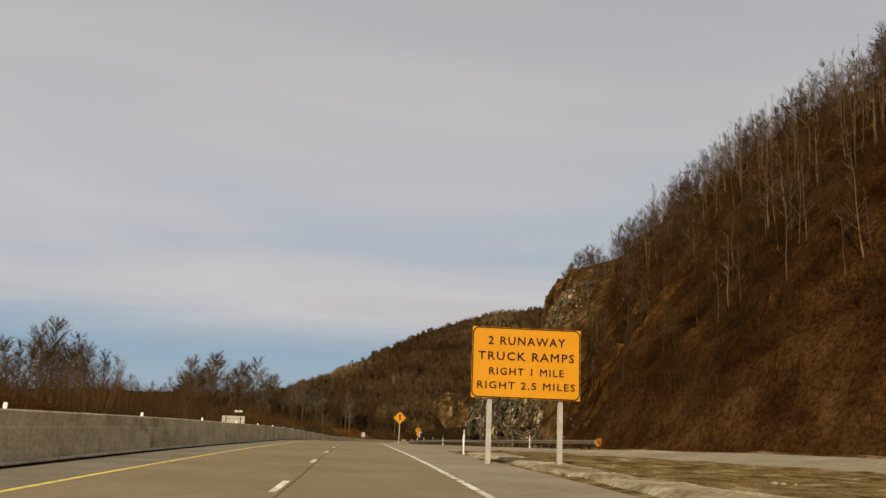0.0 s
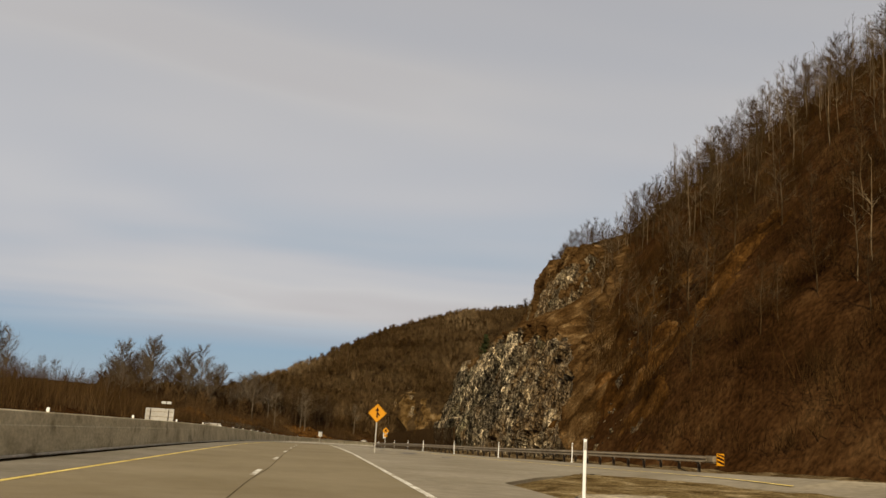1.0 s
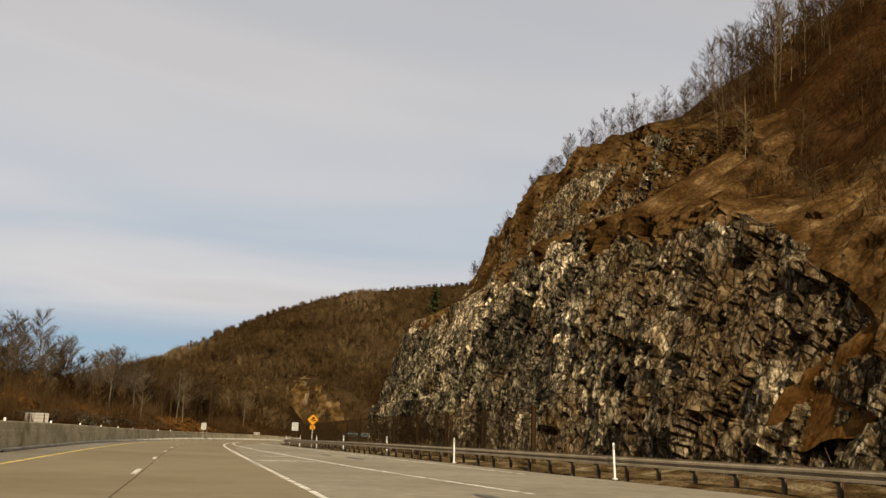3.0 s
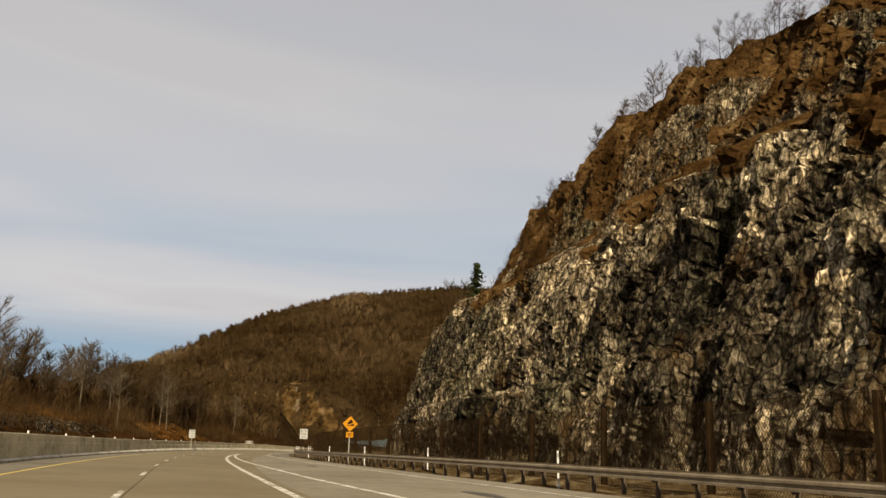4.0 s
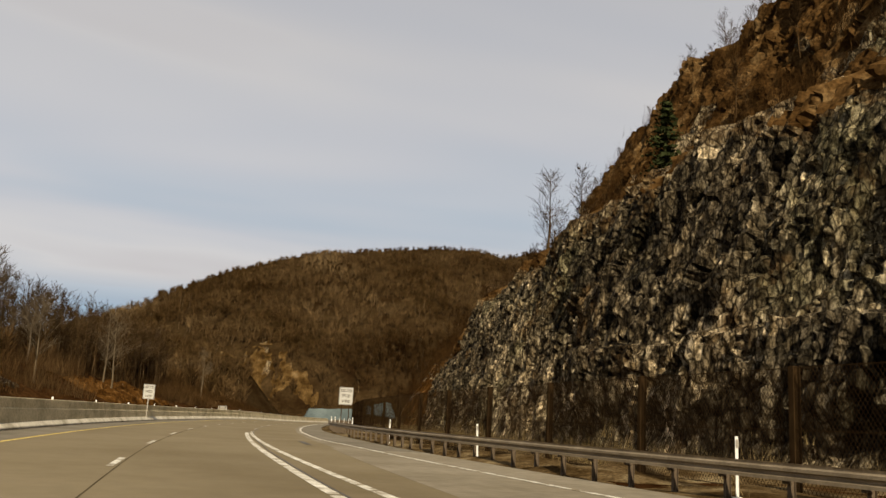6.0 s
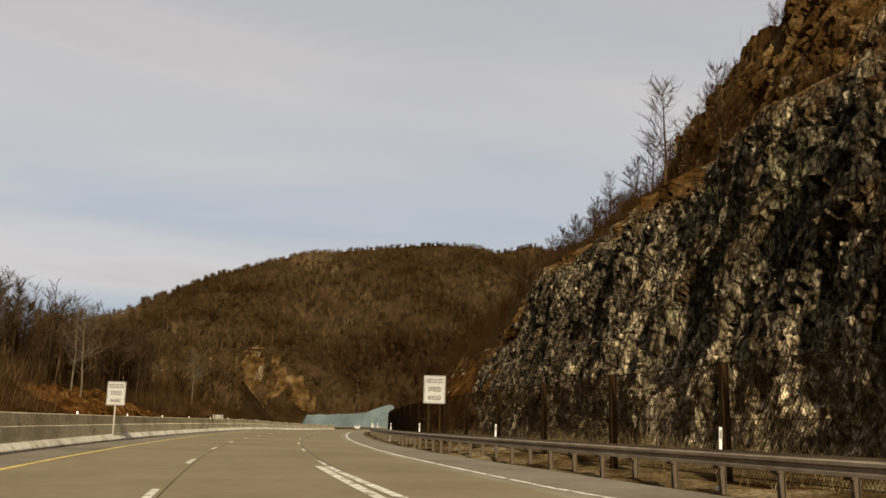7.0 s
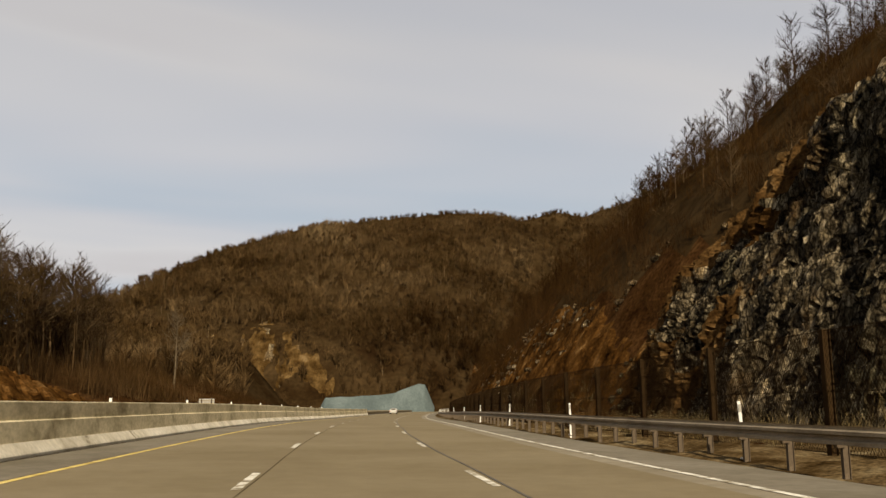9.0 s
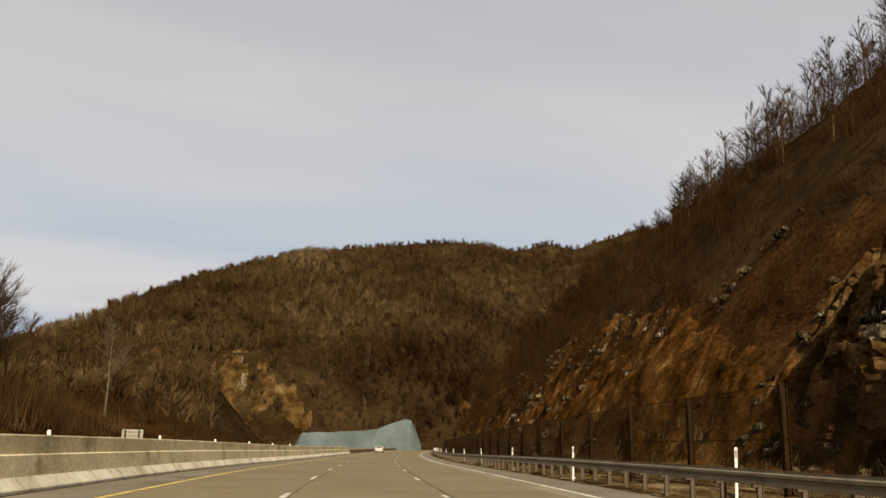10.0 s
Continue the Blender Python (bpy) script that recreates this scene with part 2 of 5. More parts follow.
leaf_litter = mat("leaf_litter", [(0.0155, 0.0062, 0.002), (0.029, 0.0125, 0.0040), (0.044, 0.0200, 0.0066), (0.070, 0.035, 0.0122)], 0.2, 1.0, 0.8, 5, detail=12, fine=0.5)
forest_floor = mat("forest_floor", [(0.012, 0.0062, 0.0023), (0.022, 0.0125, 0.0049), (0.032, 0.0195, 0.0080), (0.048, 0.029, 0.0120)], 0.04, 1.0, 0.6, 1.0, detail=9, fine=0.3)
red_soil = mat("rusty_soil", [(0.00864, 0.003744, 0.001008), (0.03456, 0.01476, 0.003456), (0.07056, 0.03168, 0.007776), (0.1296, 0.07056, 0.02448)], 0.3, 1.0, 0.9, 2.5, detail=11, fine=0.45)
ledge_soil = mat("brown_ledge_soil", [(0.014, 0.0068, 0.0021), (0.036, 0.0180, 0.0056), (0.070, 0.038, 0.0130), (0.140, 0.088, 0.037)], 0.35, 1.0, 0.9, 2.5, detail=11, fine=0.5)
roadside_soil = mat("roadside_soil", [(0.022, 0.0125, 0.0045), (0.060, 0.037, 0.0145), (0.115, 0.078, 0.036), (0.21, 0.16, 0.085)], 0.7, 1.0, 0.9, 9, detail=12, fine=0.5)
dry_grass = mat("dry_grass", [(0.038, 0.023, 0.008), (0.095, 0.062, 0.024), (0.15, 0.105, 0.045), (0.27, 0.205, 0.11)], 0.8, 1.0, 0.9, 9, detail=12, fine=0.5)
tan_grass = mat("tan_grass_blades", [(0.08, 0.0528, 0.0192), (0.136, 0.0976, 0.0416), (0.208, 0.16, 0.084)], 0.5, 1.0, fine=0.3, island=0.4)
gravel = mat("gravel", [(0.115, 0.0851, 0.0437), (0.2587, 0.2093, 0.1288), (0.414, 0.3507, 0.2415)], 0.5, 1.0, 0.7, 25, fine=0.4)
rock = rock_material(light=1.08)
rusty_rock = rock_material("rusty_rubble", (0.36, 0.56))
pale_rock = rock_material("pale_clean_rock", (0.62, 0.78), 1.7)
# the rock's colours at 0.40: dark stone with shade painted in
dark_rock = rock_material("shaded_dark_rock", (0.54, 0.68), 0.40)
steel = mat("weathered_steel", [(0.155, 0.116, 0.068), (0.28, 0.222, 0.142)], 1.2, 0.6, 0.1, 10, metal=0.2, fine=0.15, spec=0.35)
post_steel = mat("dark_rusty_steel", [(0.05558, 0.03828, 0.02223), (0.1173, 0.08645, 0.05434)], 1.5, 0.7, fine=0.2, spec=0.2)
brown_steel = mat("brown_steel_post", [(0.020, 0.011, 0.0045), (0.042, 0.025, 0.011)], 2.0, 0.8)
galvanised = mat("galvanised_steel", [(0.25, 0.225, 0.18), (0.34, 0.31, 0.255)], 3.0, 0.55, metal=0.2, fine=0.15, spec=0.4)
white_plastic = mat("white_plastic", [(0.60, 0.58, 0.52), (0.70, 0.68, 0.62)], 3.0, 0.5, spec=0.3)
dull_metal = mat("dull_sign_metal", [(0.27, 0.248, 0.205), (0.36, 0.335, 0.285)], 0.9, 0.5, metal=0.2, fine=0.15, spec=0.3)
sign_yellow = mat("yellow_sign_sheeting", [(0.4324, 0.1805, 0.00282), (0.4794, 0.2021, 0.00376)], 0.8, 0.5, fine=0.05, spec=0.15)
sign_white = mat("white_sign_sheeting", [(0.3618, 0.3488, 0.3036), (0.407, 0.3941, 0.3488)], 0.8, 0.5, fine=0.06, spec=0.2)
sign_black = mat("black_sign_legend", [(0.022, 0.009, 0.005), (0.034, 0.014, 0.009)], 2.0, 0.5)
bark = mat("grey_bark", [(0.02331, 0.01275, 0.0051), (0.04372, 0.02623, 0.0113), (0.08015, 0.05465, 0.02915)], 0.35, 0.95, fine=0.2, island=0.4)
twig = mat("brown_twigs", [(0.018, 0.0090, 0.0031), (0.042, 0.0240, 0.0090), (0.070, 0.0430, 0.0180), (0.125, 0.083, 0.039)], 0.011, 1.0, fine=0.5, island=0.35)
red_twig = mat("reddish_brush", [(0.0165, 0.0074, 0.0022), (0.029, 0.0140, 0.0043), (0.045, 0.0245, 0.0084)], 0.1, 1.0, fine=0.25, island=0.4)
russet_twig = mat("russet_twigs", [(0.024, 0.0125, 0.0045), (0.045, 0.025, 0.0095), (0.072, 0.043, 0.018)], 0.07, 1.0, fine=0.25, island=0.4)
dark_twig = mat("dark_brown_twigs", [(0.01462, 0.006725, 0.002193), (0.02485, 0.01228, 0.004094), (0.03801, 0.01974, 0.006945)], 0.06, 1.0, fine=0.25, island=0.3)
grey_twig = mat("grey_twigs", [(0.036, 0.025, 0.0135), (0.070, 0.051, 0.031), (0.120, 0.094, 0.063)], 0.12, 0.95, fine=0.2, island=0.4)
pale_bark = mat("pale_bark", [(0.075, 0.054, 0.030), (0.14, 0.108, 0.066)], 0.8, 0.9, fine=0.2)
pole_bark = mat("greyish_bark", [(0.070, 0.047, 0.023), (0.140, 0.100, 0.056)], 0.8, 0.9, fine=0.2, island=0.4)
tan_scree = mat("tan_scree", [(0.016, 0.0085, 0.0026), (0.044, 0.024, 0.0072), (0.085, 0.050, 0.017), (0.15, 0.10, 0.046)], 0.16, 0.95, 0.8, 1.5, detail=9, fine=0.45)
# distance haze is mixed into these greyed base colours
haze_hill = mat("far_hazed_hills", [(0.055, 0.055, 0.055), (0.075, 0.072, 0.068), (0.095, 0.088, 0.080)], 0.004, 1.0, detail=8, fine=0.2)
needle = mat("pine_needles", [(0.014, 0.017, 0.006), (0.026, 0.031, 0.011), (0.044, 0.050, 0.019)], 0.6, 0.9, fine=0.3, island=0.4)
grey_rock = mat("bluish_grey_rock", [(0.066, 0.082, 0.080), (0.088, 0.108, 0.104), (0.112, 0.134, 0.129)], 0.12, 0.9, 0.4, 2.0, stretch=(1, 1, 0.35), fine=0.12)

# ---- the line of the road: s metres along it, lat metres to its right, dz metres above it ----
KNOTS = [0.058, 0.041, 0.007, -0.052, -0.068, 0.099, 0.567, 1.252, 1.826, 2.023, 1.711, 1.18, 0.729, 0.493, 0.402, 0.367, 0.352, 0.346, 0.344, 0.342]
GRADE = [0.0, 0.0, -0.56, -1.592, -2.92, -4.128, -5.28, -6.95, -8.4, -9.75, -11.1, -12.4, -13.7]
LINE_S = np.arange(-160.0, 1700.0, 1.0)
bend = np.interp(LINE_S, -30 + 30 * np.arange(len(KNOTS)), KNOTS) * 1e-3
LINE_T = np.cumsum(bend)
LINE_T -= LINE_T[160]
LINE_X, LINE_Y = np.cumsum(np.sin(LINE_T)), np.cumsum(np.cos(LINE_T))
LINE_X -= LINE_X[160]
LINE_Y -= LINE_Y[160]
LINE_Z = np.interp(LINE_S, -30 + 60 * np.arange(len(GRADE)), GRADE)
LINE_Z = np.convolve(np.pad(LINE_Z, 20, mode="edge"), np.ones(41) / 41, "valid")


def at(s, lat, dz=0.0):
    """World places for road coordinates, as an array of rows."""
    s, lat, dz = np.broadcast_arrays(np.asarray(s, float), np.asarray(lat, float), np.asarray(dz, float))
    t = np.interp(s, LINE_S, LINE_T)
    return np.stack([np.interp(s, LINE_S, LINE_X) + lat * np.cos(t), np.interp(s, LINE_S, LINE_Y) - lat * np.sin(t), np.interp(s, LINE_S, LINE_Z) + dz], -1)


def stand(s, lat, dz=0.0, turn=0.0):
    """The pose of a thing on the road's plan: its y runs along the road, its x to the right."""
    x, y, z = at(s, lat, dz)
    return pose(x, y, z, 0, 0, turn - math.degrees(float(np.interp(s, LINE_S, LINE_T))))


# ---- noise on arrays ----
def rnd(*cells):
    h = np.zeros(np.shape(cells[0]), np.uint64)
    for i, c in enumerate(cells):
        h = h * np.uint64(1000003) + (np.asarray(c).astype(np.int64) + 100000 * (i + 1)).astype(np.uint64) * np.uint64(2654435761)
        h ^= h >> np.uint64(15)
        h *= np.uint64(2246822519)
        h ^= h >> np.uint64(13)
    return (h & np.uint64(0xFFFFFF)).astype(float) / 0xFFFFFF


def smooth_noise(x, y, seed=0):
    ix, iy = np.floor(x), np.floor(y)
    fx, fy = x - ix, y - iy
    fx, fy = fx * fx * (3 - 2 * fx), fy * fy * (3 - 2 * fy)
    k = np.full(np.shape(ix), seed)
    a, b, c, d = rnd(ix, iy, k), rnd(ix + 1, iy, k), rnd(ix, iy + 1, k), rnd(ix + 1, iy + 1, k)
    return (a * (1 - fx) + b * fx) * (1 - fy) + (c * (1 - fx) + d * fx) * fy - 0.5


def fbm(x, y, octaves=4, seed=0):
    return sum(smooth_noise(x * 2 ** o, y * 2 ** o, seed + o) / 1.9 ** o for o in range(octaves))


def blocks(x, y, seed=0):
    """Fractured blocks: for each place a number and a tilt of its own cell, and how near the cell's rim it lies."""
    ix, iy = np.floor(x), np.floor(y)
    best, second = np.full(x.shape, 9.0), np.full(x.shape, 9.0)
    val, tx, ty = np.zeros(x.shape), np.zeros(x.shape), np.zeros(x.shape)
    for i in (-1, 0, 1):
        for j in (-1, 0, 1):
            cx, cy = ix + i, iy + j
            k = np.full(x.shape, seed)
            px, py = cx + rnd(cx, cy, k), cy + rnd(cx, cy, k + 1)
            d = np.abs(px - x) + np.abs(py - y) * 0.9
            near = d < best
            second = np.where(near, best, np.minimum(second, d))
            val = np.where(near, rnd(cx, cy, k + 2), val)
            tx = np.where(near, (x - px) * (rnd(cx, cy, k + 3) - 0.5), tx)
            ty = np.where(near, (y - py) * (rnd(cx, cy, k + 4) - 0.5), ty)
            best = np.where(near, d, best)
    return val, tx + ty, second - best


# ---- mesh helpers ----
def raw_mesh(name, verts, quads=None, tris=None, material=None, smooth=False):
    me = bpy.data.meshes.new(name)
    verts = np.asarray(verts, np.float32).reshape(-1, 3)
    parts = [np.asarray(q, np.int32) for q in (quads, tris) if q is not None and len(q)]
    loops = np.concatenate([q.ravel() for q in parts])
    sizes = np.concatenate([np.full(len(q), q.shape[1], np.int32) for q in parts])
    me.vertices.add(len(verts))
    me.vertices.foreach_set("co", verts.ravel())
    me.loops.add(len(loops))
    me.loops.foreach_set("vertex_index", loops)
    me.polygons.add(len(sizes))
    me.polygons.foreach_set("loop_start", np.concatenate([[0], np.cumsum(sizes)[:-1]]).astype(np.int32))
    me.polygons.foreach_set("use_smooth", np.full(len(sizes), smooth))
    me.update(calc_edges=True)
    me.validate()
    if material:
        me.materials.append(material)
    return me


def grid_quads(rows, cols, closed=False):
    i, j = np.meshgrid(np.arange(rows - 1), np.arange(cols if closed else cols - 1), indexing="ij")
    a, b = i * cols + j, i * cols + (j + 1) % cols
    return np.stack([a, b, b + cols, a + cols], -1).reshape(-1, 4)


def sweep(name, s_values, profile, material, smooth=False):
    """A profile of (lat, dz) points carried along the road; profile may be a function of s."""
    rows = []
    for s in s_values:
        pr = np.array(profile(s) if callable(profile) else profile, float)
        rows.append(at(np.full(len(pr), s), pr[:, 0], pr[:, 1]))
    n = len(rows[0])
    v = np.concatenate(rows)
    q = grid_quads(len(rows), n, closed=True)[:, ::-1]
    me = raw_mesh(name, v, q, None, material, smooth)
    bm = bmesh.new()
    bm.from_mesh(me)
    bm.verts.ensure_lookup_table()
    last = (len(rows) - 1) * n
    bm.faces.new([bm.verts[i] for i in range(n)])
    bm.faces.new([bm.verts[last + i] for i in reversed(range(n))])
    bm.normal_update()
    bm.to_mesh(me)
    bm.free()
    return me


def part(name, bm, material, parent=None, label=""):
    me = bpy.data.meshes.new(name)
    bm.normal_update()
    bm.to_mesh(me)
    bm.free()
    me.materials.append(material)
    ob = new(name, me)
    if parent:
        ob.parent = parent
    return tagged(ob, label)


def box(size, centre=(0, 0, 0), bevel=0.0):
    bm = bmesh.new()
    bmesh.ops.create_cube(bm, size=1, matrix=Matrix.Translation(centre) @ Matrix.Diagonal((*size, 1)))
    if bevel:
        bmesh.ops.bevel(bm, geom=bm.edges[:], offset=bevel, segments=2, affect="EDGES")
    return bm


def slab(outline, depth, rim=0.0):
    """A flat plate in the x-z plane, from y = 0 back to y = depth."""
    bm = bmesh.new()
    f = bm.faces.new([bm.verts.new((x, 0, z)) for x, z in outline])
    g = bmesh.ops.extrude_face_region(bm, geom=[f])
    bmesh.ops.translate(bm, verts=[v for v in g["geom"] if isinstance(v, bmesh.types.BMVert)], vec=(0, depth, 0))
    bmesh.ops.recalc_face_normals(bm, faces=bm.faces[:])
    return bm


def rounded(w, h, r, n=6):
    pts = []
    for cx, cz, a in ((w / 2 - r, h / 2 - r, 0), (-w / 2 + r, h / 2 - r, 90), (-w / 2 + r, -h / 2 + r, 180), (w / 2 - r, -h / 2 + r, 270)):
        pts += [(cx + r * math.cos(radians(a + 90 * k / n)), cz + r * math.sin(radians(a + 90 * k / n))) for k in range(n + 1)]
    return pts


def ring(outer, inner, depth):
    bm = bmesh.new()
    n = len(outer)
    a = [[bm.verts.new((x, y, z)) for x, z in o] for o in (outer, inner) for y in (0, depth)]
    for i in range(n):
        j = (i + 1) % n
        for p, q in ((0, 2), (2, 3), (3, 1), (1, 0)):
            bm.faces.new((a[p][i], a[p][j], a[q][j], a[q][i]))
    bmesh.ops.recalc_face_normals(bm, faces=bm.faces[:])
    return bm


def empty(name, m=None):
    ob = new(name)
    ob.empty_display_size = 0.3
    if m is not None:
        ob.matrix_world = m
    return ob

# ---- plan of the roadside ----
DASH, EDGE, YELLOW = -1.2, 2.44, -4.87


def guard(s):
    return float(np.interp(s, [60, 69, 100, 133, 166, 190, 220, 256, 900], [19.6, 18.7, 15.4, 12.9, 11.6, 10.6, 9.3, 8.4, 8.4]))


def ramp_left(s):
    return float(np.interp(s, [-160, 0, 35, 52, 60, 67], [31, 27.5, 24, 20, 16.2, 12.0]))


def nose(s):
    return float(np.interp(s, [54.6, 60, 67], [5.5, 7.8, 11.8]))


def ramp_right(s):
    return float(np.interp(s, [-160, 0, 35, 52, 60], [38, 34.5, 31, 26, 21.5])) if s < 60 else guard(s) - 0.7


def bank(s):
    """How far the outer edge of the ramp stands over the highway's plane."""
    return float(np.interp(s, [55, 70, 105], [0.55, 0.26, 0.0]))


def lift(s, lat):
    """Height of the banked ramp over the highway's plane."""
    inner = ramp_left(s) if s < 67 else float(np.interp(s, [67, 105], [12.0, 8.0]))
    return bank(s) * np.clip((lat - inner) / max(1.0, ramp_right(s) - inner), 0, 1)


def toe(s):
    return np.interp(s, [-160, 0, 40, 70, 110, 345, 375, 450, 700], [42, 38, 34, 26, 23, 22.5, 17, 14.5, 13])


def rise(over, high, steep):
    return high * (1 - np.exp(-np.maximum(over, 0) * steep / high))


def step(a, b, x):
    t = np.clip((x - a) / (b - a), 0, 1)
    return t * t * (3 - 2 * t)


def cliff_top(s):
    return np.interp(s, [108, 114, 122, 134, 145, 200, 250, 300, 316, 323, 328, 334, 342, 350, 360], [0, 2.5, 8, 15, 17.8, 18.4, 19.5, 19.5, 20, 19.3, 16.8, 13.2, 10, 5.5, 1])


def upper_top(s):
    return np.interp(s, [138, 150, 165, 180, 198, 235, 252, 275, 290, 302, 314], [0, 3.5, 8, 13, 16, 16.5, 17, 18, 16, 9, 0])


def land(s, lat):
    """Height of the open ground over the road's line."""
    s, lat = np.asarray(s, float), np.asarray(lat, float)
    rough = fbm(s / 9, lat / 9, 4, 3)
    right = -0.15 + rise(lat - toe(s), np.interp(s, [50, 150, 250, 330, 400, 480, 560], [75, 90, 87, 84, 62, 69, 78]), 1.72) + rough * np.clip((lat - toe(s) + 4) / 14, 0.05, 1) * 2.6
    over = -lat - 23 - 0.19 * np.maximum(s - 430, 0)
    left = np.where(lat < -8.5, 0.55, -0.15) + rise(over, np.interp(s, [130, 230], [2.5, 9]), 0.5) + rough * np.clip(over / 10, 0, 1) * 2.0
    near = np.where(lat > 0, right, left)
    w = at(s, lat)
    ridge = np.interp(w[..., 0], [-500, -200, -85, -12, 33, 75, 149, 238, 301, 340, 372, 400, 467, 600], [22, 28, 33, 59, 88, 108, 131, 144, 152, 148, 158, 154, 181, 198])
    ridge = ridge + 5 * fbm(w[..., 0] / 60, w[..., 0] * 0, 3, 9)
    foot = 545 + 0.55 * np.maximum(w[..., 0], 0)
    climb = np.clip((w[..., 1] - foot) / (1000 - foot), 0, 1)
    far = ridge * (0.75 * climb + 0.25 * step(0, 1, climb)) + 9 * fbm(w[..., 0] / 70, w[..., 1] / 90, 4, 21) * step(0, 0.2, climb) * (1 - step(0.85, 1, climb))
    far = far - 0.6 * np.maximum(w[..., 1] - 1030, 0) * 0.5 - w[..., 2]
    clear = np.where(s < 655, np.where(lat > 0, step(22, 60, lat), step(50, 95, -lat)), step(655, 700, s))
    return np.maximum(near, far * clear - 3 * (1 - clear))


# ---- ground ----
A = np.linspace(-75, 40, 160)
R, U = np.meshgrid(np.array([2200.0, 2350, 2500, 2900]), A, indexing="ij")
hill = np.array([0.0, 0.55, 1.0, 0.2])[:, None] * (75 + 50 * fbm(U / 14, U * 0, 4, 55)) - 30
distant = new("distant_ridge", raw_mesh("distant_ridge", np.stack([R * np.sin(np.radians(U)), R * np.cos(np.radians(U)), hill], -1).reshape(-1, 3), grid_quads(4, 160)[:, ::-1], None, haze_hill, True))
tagged(distant, "low wooded ridge far beyond the valley, its brown greyed by painted haze", "backdrop", kind="structure")
D = np.array([0.0, 700, 1600, 2600, 4300])
R, U = np.meshgrid(D, np.linspace(-180, 180, 73), indexing="ij")
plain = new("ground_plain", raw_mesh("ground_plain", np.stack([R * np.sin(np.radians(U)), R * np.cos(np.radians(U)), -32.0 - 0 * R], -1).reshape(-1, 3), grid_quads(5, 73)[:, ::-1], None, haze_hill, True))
tagged(plain, "winter lowland reaching the horizon, its brown greyed by painted haze", "ground", kind="structure")
gs = np.concatenate([np.arange(-150, 420, 2.5), np.arange(420, 700, 5), np.arange(700, 1250, 10)])
gl = np.concatenate([-np.geomspace(600, 60, 40), np.arange(-58, -20, 2.0), [-20, -14, -8.6, -8.4, -4, 0, 4, 5.3, 8, 11, 14, 17, 19], np.arange(20, 62, 1.5), np.geomspace(64, 620, 50)])
GS, GL = np.meshgrid(gs, gl, indexing="ij")
ground_dz = land(GS, GL)
cut = (GS > 110) & (GS < 352) & (GL > toe(GS) - 2) & (GL < toe(GS) + 26)
ground_dz = np.where(cut, ground_dz - 5.0 * step(108, 122, GS) * (1 - step(338, 356, GS)) * step(-2, 2, GL - toe(GS)) * (1 - step(0.6, 1.0, (GL - toe(GS)) / (0.36 * cliff_top(GS) + 6 + 9 * step(0.5, 5, upper_top(GS))))), ground_dz)
strip = (GL > -8.5) & (GL < np.vectorize(guard)(GS) + 0.2)
ground_dz = np.where(strip & (ground_dz < 3), -0.18, ground_dz)
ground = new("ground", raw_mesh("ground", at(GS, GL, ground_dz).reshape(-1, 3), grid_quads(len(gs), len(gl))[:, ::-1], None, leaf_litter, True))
ground.data.materials.append(forest_floor)
wooded = np.where(GL > 0, GL - toe(GS) - 8 - 8 * fbm(GS / 14, GL / 14, 3, 61), -GL - 40 - 8 * fbm(GS / 14, GL / 14, 3, 62)) + np.where(GS > 640, 90, 0) - np.where((GL > 0) & (GS < 175), 60, 0)
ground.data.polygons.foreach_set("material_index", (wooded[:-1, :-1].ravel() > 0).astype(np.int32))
tagged(ground, "brown leaf-covered hillsides and verges beside the highway", "ground", kind="structure")


# ---- road and paint ----
def ribbon(name, s_values, left, right, dz, thick, material, cols=2, tilt=None):
    rows = []
    for s in s_values:
        a, b = (left(s) if callable(left) else left), (right(s) if callable(right) else right)
        lat = np.linspace(a, b, cols)
        z = dz + (tilt(s, lat) if tilt else 0.0) + 0 * lat
        rows.append(np.concatenate([at(np.full(cols, s), lat, z), at(np.full(cols, s), lat[::-1], z[::-1] - thick)]))
    n = 2 * cols
    return raw_mesh(name, np.concatenate(rows), grid_quads(len(rows), n, True)[:, ::-1], None, material)


def merge_edge(s):
    return float(np.interp(s, [78, 130, 153, 165, 174, 209, 217, 226, 244, 285, 320, 900], [14.6, 10.9, 9.5, 9.05, 8.7, 6.95, 6.6, 5.95, 5.75, 5.95, 6.05, 6.05]))


road_s = np.arange(-120, 650, 2.0)
road = new("road", ribbon("road", road_s, -7.3, 5.4, 0.0, 0.12, asphalt, 8))
tagged(road, "tan-grey worn asphalt highway carriageway", "road", kind="structure")
ramp_road = new("ramp_road", ribbon("ramp_road", np.arange(-120, 67.1, 1.0), ramp_left, ramp_right, -0.004, 0.12, ramp_asphalt, 6, lift))
tagged(ramp_road, "pale tan asphalt ramp joining the highway", "road", kind="structure")
gore_pavement = new("gore_pavement", ribbon("gore_pavement", np.linspace(54.6, 67, 14), 5.4, nose, -0.004, 0.12, ramp_asphalt, 4))
tagged(gore_pavement, "pale paved tip between ramp and highway", "road", kind="structure")
merge_road = new("merge_road", ribbon("merge_road", np.arange(67, 650, 2.0), 5.4, ramp_right, -0.004, 0.12, ramp_asphalt, 14, lift))
tagged(merge_road, "pale tan asphalt merging lane and shoulder", "road", kind="structure")
shoulder = new("shoulder", ribbon("shoulder", np.arange(-120, 215, 2.0), lambda s: float(np.interp(s, [100, 150, 214], [2.5, 2.8, 5.2])), 5.41, 0.003, 0.1, ramp_asphalt, 3))
tagged(shoulder, "pale grey asphalt shoulder", "road", kind="structure")


